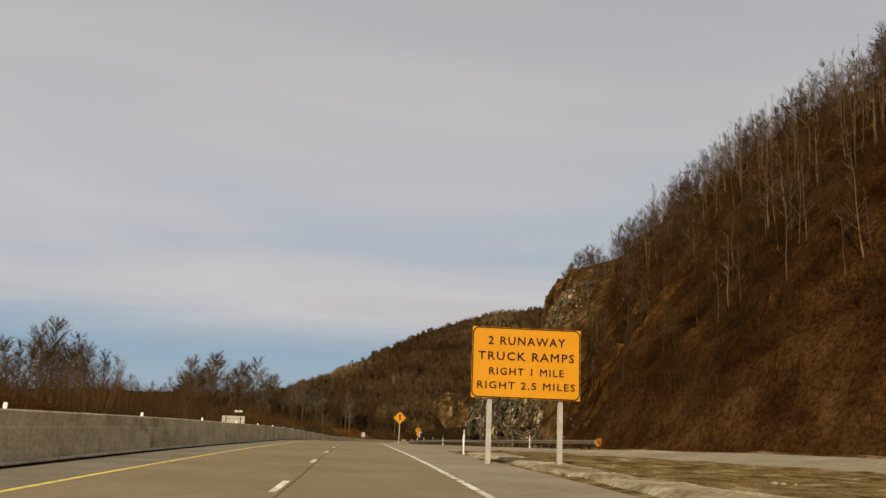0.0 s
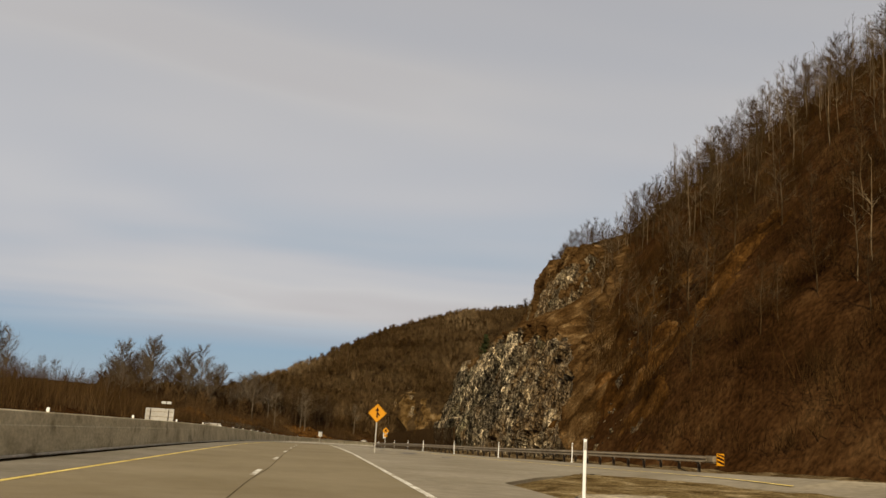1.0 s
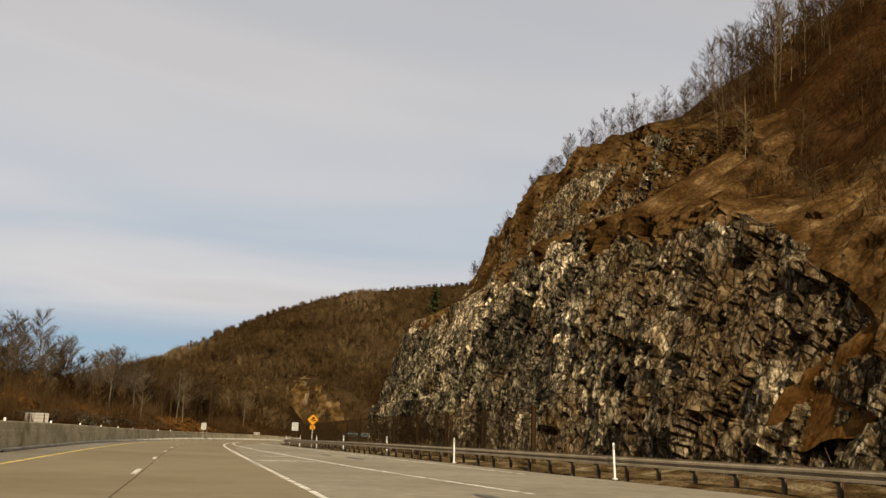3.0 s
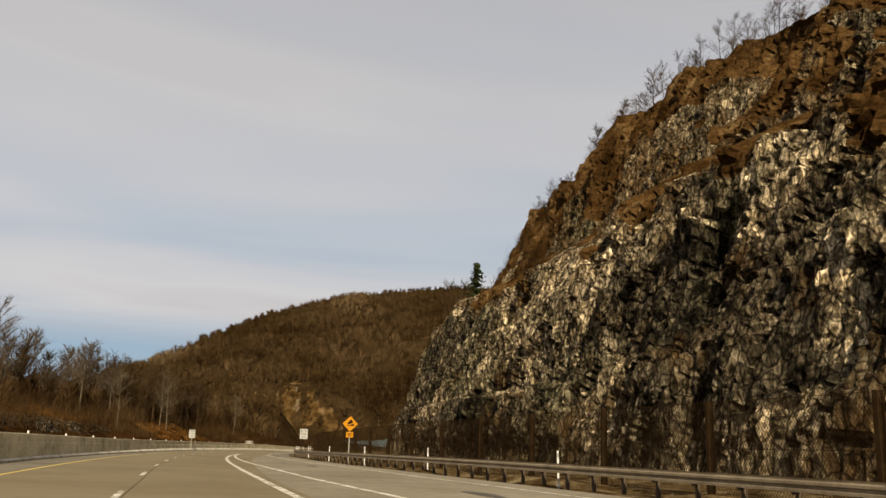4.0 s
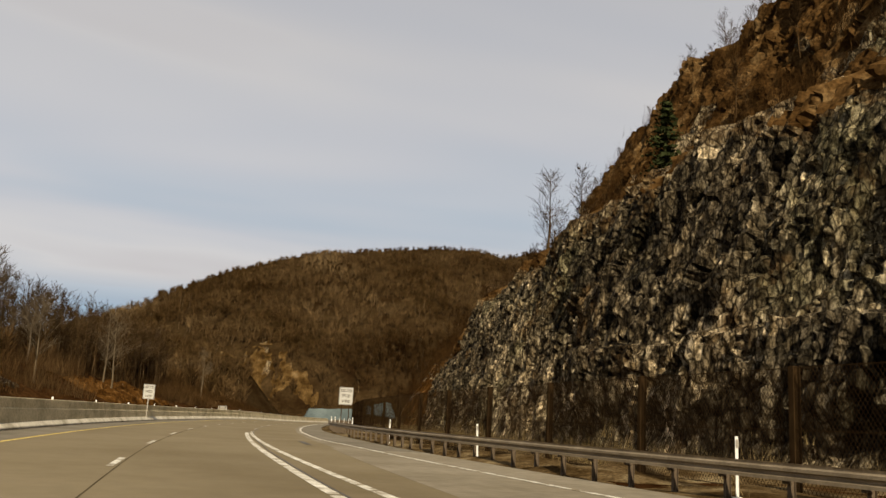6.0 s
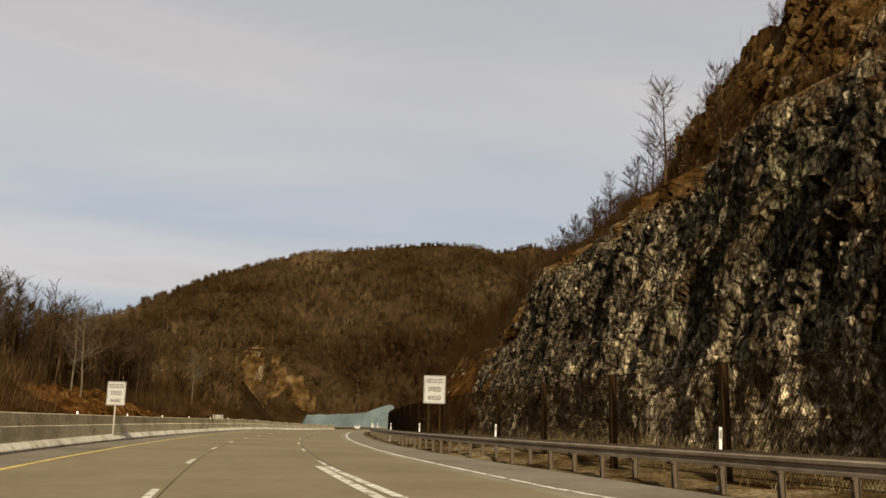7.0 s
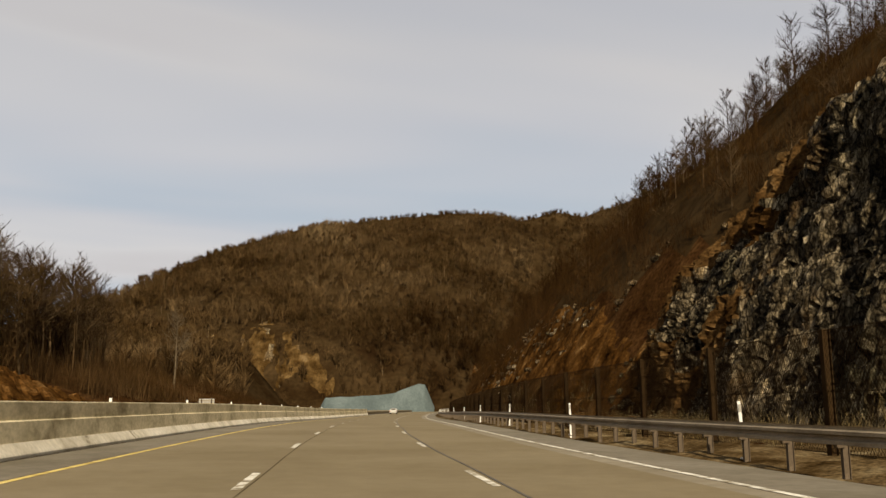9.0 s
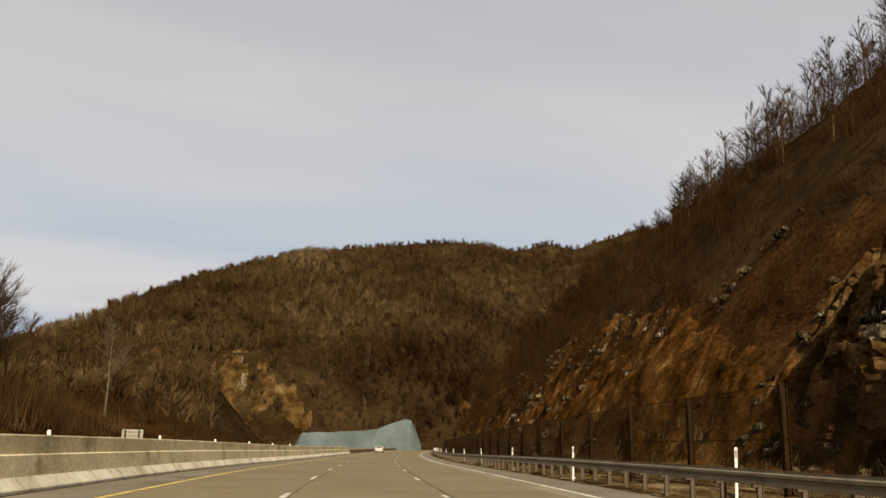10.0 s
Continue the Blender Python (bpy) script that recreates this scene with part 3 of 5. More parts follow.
merge_shoulder = new("merge_shoulder", ribbon("merge_shoulder", np.arange(214, 650, 2.0), lambda s: merge_edge(s) + 0.08, lambda s: ramp_right(s) - 0.02, 0.001, 0.1, shoulder_asphalt, 3))
tagged(merge_shoulder, "grey worn asphalt shoulder along the guardrail", "road", kind="structure")
median_shoulder = new("median_shoulder", ribbon("median_shoulder", road_s, -7.2, -5.0, 0.004, 0.1, shoulder_asphalt, 3))
tagged(median_shoulder, "grey dusty asphalt shoulder along the median kerb", "road", kind="structure")
opposite_road = new("opposite_road", ribbon("opposite_road", np.arange(-120, 650, 4.0), -22.5, -8.3, 0.61, 0.85, asphalt, 5))
tagged(opposite_road, "tan-grey asphalt of the opposite carriageway beyond the barrier", "road", kind="structure")


def mark(name, s0, s1, lat, width, material, label, parent=None, step_s=2.0, tilt=None):
    n = max(2, int((s1 - s0) / step_s) + 1)
    f = lat if callable(lat) else (lambda s: lat)
    ob = new(name, ribbon(name, np.linspace(s0, s1, n), lambda s: f(s) - width / 2, lambda s: f(s) + width / 2, 0.006, 0.004, material, 2, tilt))
    ob.parent = parent
    return tagged(ob, label)


paint = tagged(empty("lane_markings"), "worn white and yellow thermoplastic lane markings on the asphalt", "road markings", kind="structure")
mark("yellow_line", -120, 650, YELLOW, 0.15, yellow_paint, "yellow edge line", paint)
mark("edge_line", -120, 128, EDGE, 0.15, white_paint, "solid white line", paint)
mark("gore_line", 120, 234, lambda s: float(np.interp(s, [120, 150, 205, 234], [EDGE, EDGE - 0.02, EDGE - 0.05, EDGE - 0.25])), 0.2, white_paint, "broad white line", paint)


def gore(s):
    return float(np.interp(s, [100, 112, 122, 131, 150, 161, 180, 210, 234], [8.2, 6.9, 5.9, 5.35, 4.3, 4.0, 3.5, 2.88, 2.42]))


mark("gore_line", 108, 234, gore, 0.19, white_paint, "white line", paint)
mark("edge_line", 120, 650, merge_edge, 0.15, white_paint, "solid white line", paint)
mark("yellow_line", 60, 106, lambda s: float(np.interp(s, [60, 84, 89, 100, 106], [17.0, 11.6, 10.7, 9.5, 8.9])), 0.13, yellow_paint, "yellow ramp edge line", paint, 2.0, lambda s, lat: lift(s, lat) + 0.03)
for k in range(-8, 60):
    c = 16.68 + 12.192 * k
    mark("dash", c - 1.52, c + 1.52, DASH, 0.135, white_paint, "", paint, 1.6)
    if c > 236:
        mark("dash", c - 1.52, c + 1.52, EDGE, 0.12, white_paint, "", paint, 1.6)
for s0, a, b in ((126.6, 2.6, 5.1), (133.6, 2.6, 4.7)):
    bm = bmesh.new()
    v = [bm.verts.new(at(s, lat, 0.007)) for s, lat in ((s0, a), (s0 + 0.5, a), (s0 + 1.4, b), (s0 + 0.9, b))]
    bm.faces.new(v[::-1])
    part("chevron", bm, white_paint, paint)


def wander(seed, lat, amp=0.07):
    return lambda s: lat + amp * float(smooth_noise(np.array(s / 7.0), np.array(seed * 3.7), seed)) * 2


for name, s0, s1, lat, w in (("seal_line", -110, 650, DASH + 0.12, 0.024), ("seal_line", 190, 650, EDGE + 0.14, 0.05)):
    mark(name, s0, s1, wander(len(name) + int(lat), lat), w, joint_line if lat < 0 else seal, "dark lengthwise joint", paint)

# ---- barrier ----
bar_s = np.arange(-120, 470, 3.0)
barrier = tagged(empty("median_barrier"), "long weathered grey concrete median barrier with a pale kerb", "barrier", kind="structure")


def wall_profile(s):
    h = float(np.interp(s, [120, 240], [1.19, 1.27]))
    k = float(np.interp(s, [170, 240], [0.0, 0.045]))
    return [(-7.42, -0.1), (-7.42, h - 0.03), (-7.40, h), (-7.24, h), (-7.22, h - 0.03), (-7.18 - k, 0.83), (-7.165 + 0.3 * k, 0.80), (-7.10, 0.2), (-7.10, -0.1)]


ob = new("wall", sweep("wall", bar_s, wall_profile, concrete))
ob.parent = barrier


def kerb_profile(s):
    h = float(np.interp(s, [100, 180, 260], [0.10, 0.17, 0.33]))
    w = float(np.interp(s, [100, 200], [0.15, 0.24]))
    return [(-7.11, -0.1), (-7.11, h), (-7.08, h + 0.005), (-7.11 + w * 0.9, 0.11), (-7.11 + w, 0.07), (-7.11 + w, -0.1)]


ob = new("kerb", sweep("kerb", bar_s, kerb_profile, kerb_concrete))
ob.parent = barrier

ob = new("kerb_dirt", sweep("kerb_dirt", np.arange(-118, 130, 2.0), lambda s: [(kerb_profile(s)[-1][0] + 0.002, -0.08), (kerb_profile(s)[-1][0] + 0.002, 0.045), (kerb_profile(s)[-1][0] + 0.012, 0.05), (kerb_profile(s)[-1][0] + 0.03, -0.08)], gutter_dark))
ob.parent = barrier
tagged(ob, "dark strip against the foot of the kerb")
mark("gutter_line", -120, 465, lambda s: -7.11 + float(np.interp(s, [100, 200], [0.15, 0.24])) + 0.06, 0.13, gutter_dark, "dark line along the foot of the kerb", barrier)
for k in range(-6, 30):
    s = 32.1 + 12.19 * k
    bm = box((0.085, 0.045, 0.13), (0, 0, 0.065), 0.01)
    ob = part("reflector", bm, white_plastic, barrier, "white reflector")
    ob.matrix_world = stand(s, -7.32, float(np.interp(s, [120, 240], [1.19, 1.27])))

# ---- verges ----
def sheet(name, s_values, left, right, cols, dz, bumps, material, label):
    S, U = np.meshgrid(s_values, np.linspace(0, 1, cols), indexing="ij")
    a, b = np.vectorize(left)(S), np.vectorize(right)(S)
    lat = a + (b - a) * U
    inner = np.clip(np.minimum(U, 1 - U) * 10, 0, 1)
    h = (dz + bumps * fbm(S / 1.7, lat / 1.7, 4, 90)) * inner - 0.12 * (1 - inner) + (np.vectorize(bank)(S) * (1 - 0.6 * U) if name == "back_verge" else 0)
    ob = new(name, raw_mesh(name, at(S, lat, h).reshape(-1, 3), grid_quads(len(s_values), cols)[:, ::-1], None, material, True))
    return tagged(ob, label, "verge", kind="structure")


sheet("grass_verge", np.arange(-60, 66.6, 0.5), lambda s: 5.3 if s < 54.6 else nose(s) - 0.1, lambda s: ramp_left(s) + 0.2, 40, 0.0, 0.16, dry_grass, "patchy dry brown grass between highway and ramp")
sheet("gravel_verge", np.arange(-60, 50, 0.35), lambda s: 6.2 + 0.9 * float(smooth_noise(np.array(s / 5), np.array(1.0), 5)), lambda s: 8.7 + 2.4 * float(smooth_noise(np.array(s / 6), np.array(2.0), 6)), 16, 0.05, 0.13, gravel, "pale gravelly wash along the grass strip")
sheet("back_verge", np.arange(-60, 640, 1.5), lambda s: ramp_right(s) - 0.1, lambda s: float(toe(s)) + 1.5, 14, -0.02, 0.5, roadside_soil, "dry tan grass and leaves behind the guardrail")


def stain(name, s, lat, ls, lw, seed, material, label):
    """A ragged flat patch on the paving."""
    bm = bmesh.new()
    r = random.Random(seed)
    pts = []
    for k in range(16):
        a = 2 * math.pi * k / 16
        q = 0.6 + 0.5 * r.random()
        pts.append(bm.verts.new(at(s + ls * q * math.cos(a), lat + lw * q * math.sin(a), 0.010)))
    f = bm.faces.new(pts)
    bm.normal_update()
    if f.normal.z < 0:
        f.normal_flip()
    return tagged(part(name, bm, material), label, "road patch", kind="structure")


for k, (s, lat, ls, lw) in enumerate(((97, 7.4, 2.6, 0.5), (92.5, 6.6, 1.0, 0.5), (136, 8.3, 2.5, 0.25), (142, 7.6, 1.6, 0.3), (171, 6.9, 2.4, 0.22), (180, 6.0, 3.0, 0.2), (219, 4.6, 3.0, 0.18), (86, 8.5, 1.4, 0.4), (106, 5.9, 1.5, 0.25))):
    stain("tar_patch", s, lat, ls, lw, 400 + k, seal, "dark ragged tar patch on the pale asphalt")

# ---- rock cut ----
def fracture(S, dz, seed, lean=0.22):
    """How far each place of a broken face stands out: buttresses, leaning slabs, blocks broken across, with open seams."""
    x = S + lean * dz + 1.5 * fbm(S / 12, dz / 8, 3, seed)
    y = dz - 0.18 * S + 0.8 * fbm(S / 6, dz / 6, 2, seed + 3)
    a, ta, ra = blocks(x / 2.7, y / 6.0, seed + 10)
    b, tb, rb = blocks(x / 1.1 + 7, y / 2.6, seed + 20)
    c, tc, rc = blocks(x / 0.54, y / 1.05 + 4, seed + 30)
    rib = 1 - 2.4 * np.abs(fbm(x / 9 + 0.2 * fbm(S / 5, dz / 5, 2, seed + 60), dz / 30, 2, seed + 50))
    out = 2.0 * fbm(S / 20, dz / 12, 3, seed + 40) + 1.0 * rib + 1.0 * (a - 0.5 + 1.1 * ta) + 0.55 * (b - 0.5 + 1.1 * tb) + 0.36 * (c - 0.5 + 1.1 * tc) - 0.12 * (rc < 0.05)
    return out - 0.4 * (ra < 0.04) - 0.22 * (rb < 0.04), b, c


def cliff_mesh():
    s = np.arange(108, 360, 0.26)
    q = np.concatenate([np.linspace(0, 1, 100), np.linspace(1, 2, 18)[1:], np.linspace(2, 3, 56)[1:], np.linspace(3, 4, 14)[1:]])
    S, Q = np.meshgrid(s, q, indexing="ij")
    h1, h2 = cliff_top(S) + 1.2 * fbm(S / 11, S * 0, 3, 5), upper_top(S)
    foot = toe(S) + 0.2 + 1.6 * fbm(S / 16, S * 0 + 3, 3, 6)
    l1 = foot + 0.36 * h1
    bench = np.where(h2 > 0.2, np.maximum(l1 + 3, 39.5 - 3 * (1 - step(0.2, 4, h2))), l1 + 4.5)
    hb = np.maximum(h1 + 0.6, np.minimum(land(S, bench) + 0.4, h1 + 6))
    l3, h3 = bench + 0.45 * h2, hb + h2
    end = np.maximum(l3 + 3.5, toe(S) - 95 / 1.72 * np.log(np.clip(1 - (h3 + 1) / 95, 0.05, 1)) + 2.0)
    he = land(S, end) - 0.8
    f = np.clip(Q, 0, 1)
    lat = foot + (l1 - foot) * f + (bench - l1) * np.clip(Q - 1, 0, 1) + (l3 - bench) * np.clip(Q - 2, 0, 1) + (end - l3) * np.clip(Q - 3, 0, 1)
    dz = -0.5 + (h1 + 0.5) * f + (hb - h1) * np.clip(Q - 1, 0, 1) + h2 * np.clip(Q - 2, 0, 1) + (he - h3) * np.clip(Q - 3, 0, 1)
    out, b, c = fracture(S, dz, 30)
    # a narrow ledge low on the face
    ledge_z = 5.6 + 1.2 * fbm(S / 14, S * 0 + 9, 2, 44)
    out = out + 0.9 * step(172, 186, S) * (1 - step(232, 246, S)) * (1 - step(-0.25, 0.25, dz - ledge_z)) * step(0.5, 3.0, dz)
    flat = np.clip(np.minimum(Q, 4 - Q) * 6, 0.12, 1) * np.where((Q > 1) & (Q < 2), 0.9, 1.0) * np.where(Q > 3, 0.3, 1.0) * np.where((Q > 1) & (S < 170), 0.45 + 0.55 * step(150, 170, S), 1.0)
    out = out * flat * np.clip((h1 + 1) / 8, 0.2, 1)
    S2 = S + 0.2 * (c - 0.5) * flat
    faces = grid_quads(len(s), len(q))[:, ::-1]
    up = (Q + 0.25 * fbm(S / 5, Q * 4, 3, 8))[:-1, :-1].ravel()
    # zones in the darker copy: dark stone, and shade put into the colour
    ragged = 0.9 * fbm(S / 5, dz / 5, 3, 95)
    dim_zone = np.full(S.shape, -1.0)
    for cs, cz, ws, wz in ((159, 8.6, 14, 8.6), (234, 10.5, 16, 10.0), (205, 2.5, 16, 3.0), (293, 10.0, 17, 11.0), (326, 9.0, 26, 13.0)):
        dim_zone = np.maximum(dim_zone, 1 - np.hypot((S - cs) / ws, (dz - cz) / wz))
    # a clean pale slab and a streak running down beside it
    slab_ = 1 - np.hypot((S - 157.5) / 5.2, (dz - 14.4) / 2.7)
    slab_ = np.maximum(slab_, 1 - np.maximum(np.abs(S - 149.2 - 0.1 * (dz - 8)) / 1.5, np.abs(dz - 9.0) / 4.5))
    pale = (slab_ + 0.5 * ragged > 0.12)[:-1, :-1].ravel()
    dimmed = ((dim_zone + ragged > 0.12) & (slab_ + 0.6 * ragged < 0.1))[:-1, :-1].ravel()
    S1, soil = S[:-1, :-1].ravel(), fbm(S / 7, Q * 3, 3, 88)[:-1, :-1].ravel()
    bare = (up > 1.0) & (up < 1.9) & (soil > -0.12) | (up > 2.9) | (up >= 1.9) & (soil > 0.22) | (S1 + 18 * soil < 160) & (up > 0.95)
    bare |= (S1 + 20 * soil > 334)
    capped = dz[:-1, :-1].ravel() + 5 * soil > np.interp(S1, [316, 324, 332, 342], [32, 14, 10.5, 6.5])
    bare |= capped
    # past here the darker copy throughout, to dim the sunlit end of the cut
    dimmed |= S1 + 8 * soil > 318
    bare |= (up > 0.98) & (S1 + 10 * soil > 226) & (soil > -0.22)
    return at(S2, lat - out, dz + 0.2 * out + 0.25 * (b - 0.5) * flat).reshape(-1, 3), faces, np.where((up < 0.93) & (S1 + 20 * soil < 334) & ~capped, np.where(pale, 4, np.where(dimmed, 3, np.where(S1 + 26 * soil < 141, 1, 0))), np.where(bare, 2, 1))


cv, cq, ck = cliff_mesh()
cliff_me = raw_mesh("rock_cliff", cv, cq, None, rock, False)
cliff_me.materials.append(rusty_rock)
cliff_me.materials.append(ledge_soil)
cliff_me.materials.append(dark_rock)
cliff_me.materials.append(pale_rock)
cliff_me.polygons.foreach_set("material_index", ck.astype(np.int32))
cliff = new("rock_cliff", cliff_me)
tagged(cliff, "tall blasted rock cut of grey and rust-stained fractured stone", "cliff", kind="structure")


def scar(s, lat):
    """Above zero inside the landslide scar: a broad head that runs out into a narrow tail near the road."""
    mid = np.interp(lat, [-96, -87, -78, -68, -58, -46], [672, 680, 685, 684, 680, 674])
    half = np.interp(lat, [-100, -95, -86, -78, -68, -58, -48, -45], [0.1, 17, 30, 16, 6.5, 5, 3.5, 0.1])
    return 1 - np.abs(s - mid) / half


def rubble(name, s0, s1, l0, l1, size, material, label, seed, cover=0.0, stones=0.3, raised=0.0, inside=None):
    """Broken stony ground that shows through the slope in ragged patches."""
    s, l = np.arange(s0, s1, size), np.arange(min(l0, l1), max(l0, l1), size)
    S, L = np.meshgrid(s, l, indexing="ij")
    u, v = (S - s0) / (s1 - s0), (L - l.min()) / (l.max() - l.min())
    rim = np.minimum(np.minimum(u, 1 - u), np.minimum(v, 1 - v)) * 5
    if inside is not None:
        rim = np.minimum(rim, inside(S, L) * 1.6 + 1.5 * fbm(S / 7, L / 5, 3, seed + 12))
    show = np.clip(np.clip(rim, -1, 1) - 0.55 + 1.5 * fbm(S / (size * 15), L / (size * 8), 4, seed) + cover, -1, 0.5)
    a, ta, _ = blocks(S / (size * 5), L / (size * 2.6), seed + 5)
    b, tb, _ = blocks(S / (size * 2.6), L / (size * 1.5), seed + 6)
    h = land(S, L) + raised + show * 2.2 * size + size * (1.6 * (a - 0.5 + ta) + 0.9 * (b - 0.5 + tb)) * np.clip(show * 3 + 0.3, 0, 1)
    me = raw_mesh(name, at(S, L, h).reshape(-1, 3), grid_quads(len(s), len(l))[:, ::-1], None, material)
    me.materials.append(rusty_rock)
    stony = (fbm(S / (size * 9), L / (size * 5), 3, seed + 9) > stones)[:-1, :-1].ravel()
    me.polygons.foreach_set("material_index", stony.astype(np.int32))
    return tagged(new(name, me), label, "slope", kind="structure")


rubble("rubble_slope", 340, 430, 17, 27, 0.4, red_soil, "rusty brown soil and rubble on the slope past the cut", 300, 0.1, 0.6)
rubble("rubble_slope_far", 425, 560, 14.5, 24, 0.6, red_soil, "orange-brown stony slope with pale outcrops", 320, -0.05, 0.6)
rubble("outcrop_slope", 640, 700, 13, 30, 0.8, red_soil, "small pale outcrop beside the road far ahead", 330, 0.1, 0.1)
rubble("flank_slope", 96, 124, 24, 40, 0.45, red_soil, "rusty soil with scattered rocks beside the rock cut", 360, 0.0, 0.4)
rubble("bank_soil", 316, 356, -34, -24.2, 0.4, red_soil, "orange-brown bare soil bank across the highway", 370, 0.25, 0.5)
rubble("hillside_scar", 640, 718, -100, -42, 0.8, tan_scree, "tan landslide scar of bare soil and rock on the wooded hill", 340, 0.12, 0.3, 0.3, scar)
rubble("ledge_bank", 228, 304, -38, -28.5, 0.5, red_soil, "rusty bare soil above the ledge across the highway", 380, 0.1, 0.5)

# bluish cut at the end of the road
n_s, n_q = 70, 26
A, Q = np.meshgrid(np.linspace(-42, 4.5, n_s), np.linspace(0, 1, n_q), indexing="ij")
top = np.interp(A, [-42, -39.5, -30, -20, -12, -6, -2, 0.5, 4.5], [0.5, 5.4, 6.1, 6.7, 7.3, 10.2, 11.6, 11.2, 1.5]) + 0.5 * fbm(A / 5, A * 0, 3, 80)
S = 640 + 0.25 * A + 7 * Q + 0.8 * fbm(A / 8, Q * 2, 2, 81)
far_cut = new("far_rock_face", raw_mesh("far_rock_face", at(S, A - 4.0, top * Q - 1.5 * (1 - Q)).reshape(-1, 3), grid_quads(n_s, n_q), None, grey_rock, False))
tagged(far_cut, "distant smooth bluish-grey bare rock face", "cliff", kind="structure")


# ---- bare trees ----
def limbs(seed, high, branches, twigs, spread, thick, sides=3, bend_=0.05, joints=4, thin=0.02, low=0.25, simple=True, fans=0):
    """Tapered prisms: a trunk, limbs from it and twigs from the limbs. Returns vertices, quads; simple: limbs and twigs are spikes, and triangles are returned; fans: hair-fine twigs of one face each, on every limb."""
    r = np.random.RandomState(seed)
    segs, fine = [], []
    n = joints
    trunk = [np.zeros(3)]
    for i in range(n):
        trunk.append(trunk[-1] + np.array([r.normal(0, bend_) * high / n, r.normal(0, bend_) * high / n, high / n]))
    rad = [max(thin * 0.4, thick * (1 - 0.85 * i / n)) for i in range(n + 1)]
    for i in range(n):
        segs.append((trunk[i], trunk[i + 1], rad[i], rad[i + 1]))
    for _ in range(branches):
        u = low + (0.97 - low) * r.rand() ** 0.8
        i = min(n - 1, int(u * n))
        a = trunk[i] + (trunk[i + 1] - trunk[i]) * (u * n - i)
        th_, up = r.rand() * 2 * np.pi, 0.45 + 0.8 * r.rand()
        ln = spread * high * (1.15 - u) * (0.55 + 0.6 * r.rand()) + 0.07 * high
        d = np.array([np.cos(th_), np.sin(th_), up * (0.4 + 0.9 * u)])
        d /= np.linalg.norm(d)
        mid = a + d * ln * 0.5
        d2 = d + np.array([r.normal(0, .25), r.normal(0, .25), 0.35])
        tip = mid + d2 / np.linalg.norm(d2) * ln * 0.5
        rb = max(thin * 1.2, thick * 0.36 * (1.1 - u))
        if simple:
            segs.append((a, tip, rb, thin * 0.7))
        else:
            segs += [(a, mid, rb, rb * 0.7), (mid, tip, rb * 0.7, thin * 0.5)]
        for _ in range(fans):
            v = 0.2 + 0.8 * r.rand()
            b = a + (tip - a) * v
            d4 = d * 0.9 + np.array([r.normal(0, .7), r.normal(0, .7), r.normal(.5, .45)])
            fine.append((b, b + d4 / np.linalg.norm(d4) * ln * (0.25 + 0.4 * r.rand()), r.normal(0, 1, 3)))
        for _ in range(twigs):
            v = 0.15 + 0.85 * r.rand()
            b = a + (tip - a) * v
            d3 = d * 0.8 + np.array([r.normal(0, .8), r.normal(0, .8), r.normal(.45, .5)])
            d3 /= np.linalg.norm(d3)
            segs.append((b, b + d3 * ln * (0.3 + 0.4 * r.rand()), thin, thin * 0.4))
    vs, qs = [], []
    for m, (a, b, ra, rb) in enumerate(segs):
        d = b - a
        d = d / (np.linalg.norm(d) + 1e-9)
        e = np.cross(d, (0.3, 0.9, 0.1))
        e /= np.linalg.norm(e)
        f = np.cross(d, e)
        base = len(vs)
        spike = simple and m >= n
        for c, rr in ((a, ra), (b, rb))[:1 if spike else 2]:
            for k in range(sides):
                w = 2 * np.pi * k / sides
                vs.append(c + rr * (np.cos(w) * e + np.sin(w) * f))
        if spike:
            vs.append(b)
        for k in range(sides):
            j = (k + 1) % sides
            if spike:
                qs.append((base + k, base + j, base + sides))
            elif simple:
                qs += [(base + k, base + j, base + sides + j), (base + k, base + sides + j, base + sides + k)]
            else:
                qs.append((base + k, base + j, base + sides + j, base + sides + k))
    for a, b, side in fine:
        w = np.cross(b - a, side)
        w *= thin * 0.8 / (np.linalg.norm(w) + 1e-9)
        qs.append((len(vs), len(vs) + 1, len(vs) + 2))
        vs += [a - w, a + w, b]
    return np.array(vs), np.array(qs)


def broom(seed, high, blades, wide, girth):
    """A far leafless tree: a slim trunk and a rounded crown of upswept sprays. Returns vertices, triangles."""
    r = np.random.RandomState(seed)
    vs = [np.array([girth * math.cos(k * 2.094), girth * math.sin(k * 2.094), -0.3]) for k in range(3)] + [np.array([0, 0, high * 0.9])]
    ts = [(k, (k + 1) % 3, 3) for k in range(3)]
    for _ in range(blades):
        u = 0.02 + 0.6 * r.rand()
        a = np.array([0, 0, u * high])
        th_, reach = r.rand() * 6.283, r.rand() ** 0.5
        top = high * (0.35 + 0.3 * u + 0.45 * math.sqrt(max(0.0, 1 - reach * reach * 0.8)) * (0.7 + 0.3 * r.rand()))
        b = np.array([math.cos(th_) * reach * wide, math.sin(th_) * reach * wide, top])
        w = np.cross(b - a, r.normal(0, 1, 3))
        w *= 0.02 * high / (np.linalg.norm(w) + 1e-9)
        ts.append((len(vs), len(vs) + 1, len(vs) + 2))
        m = a + (b - a) * 0.2
        vs += [m - w, m + w, b]
    return np.array(vs), np.array(ts)


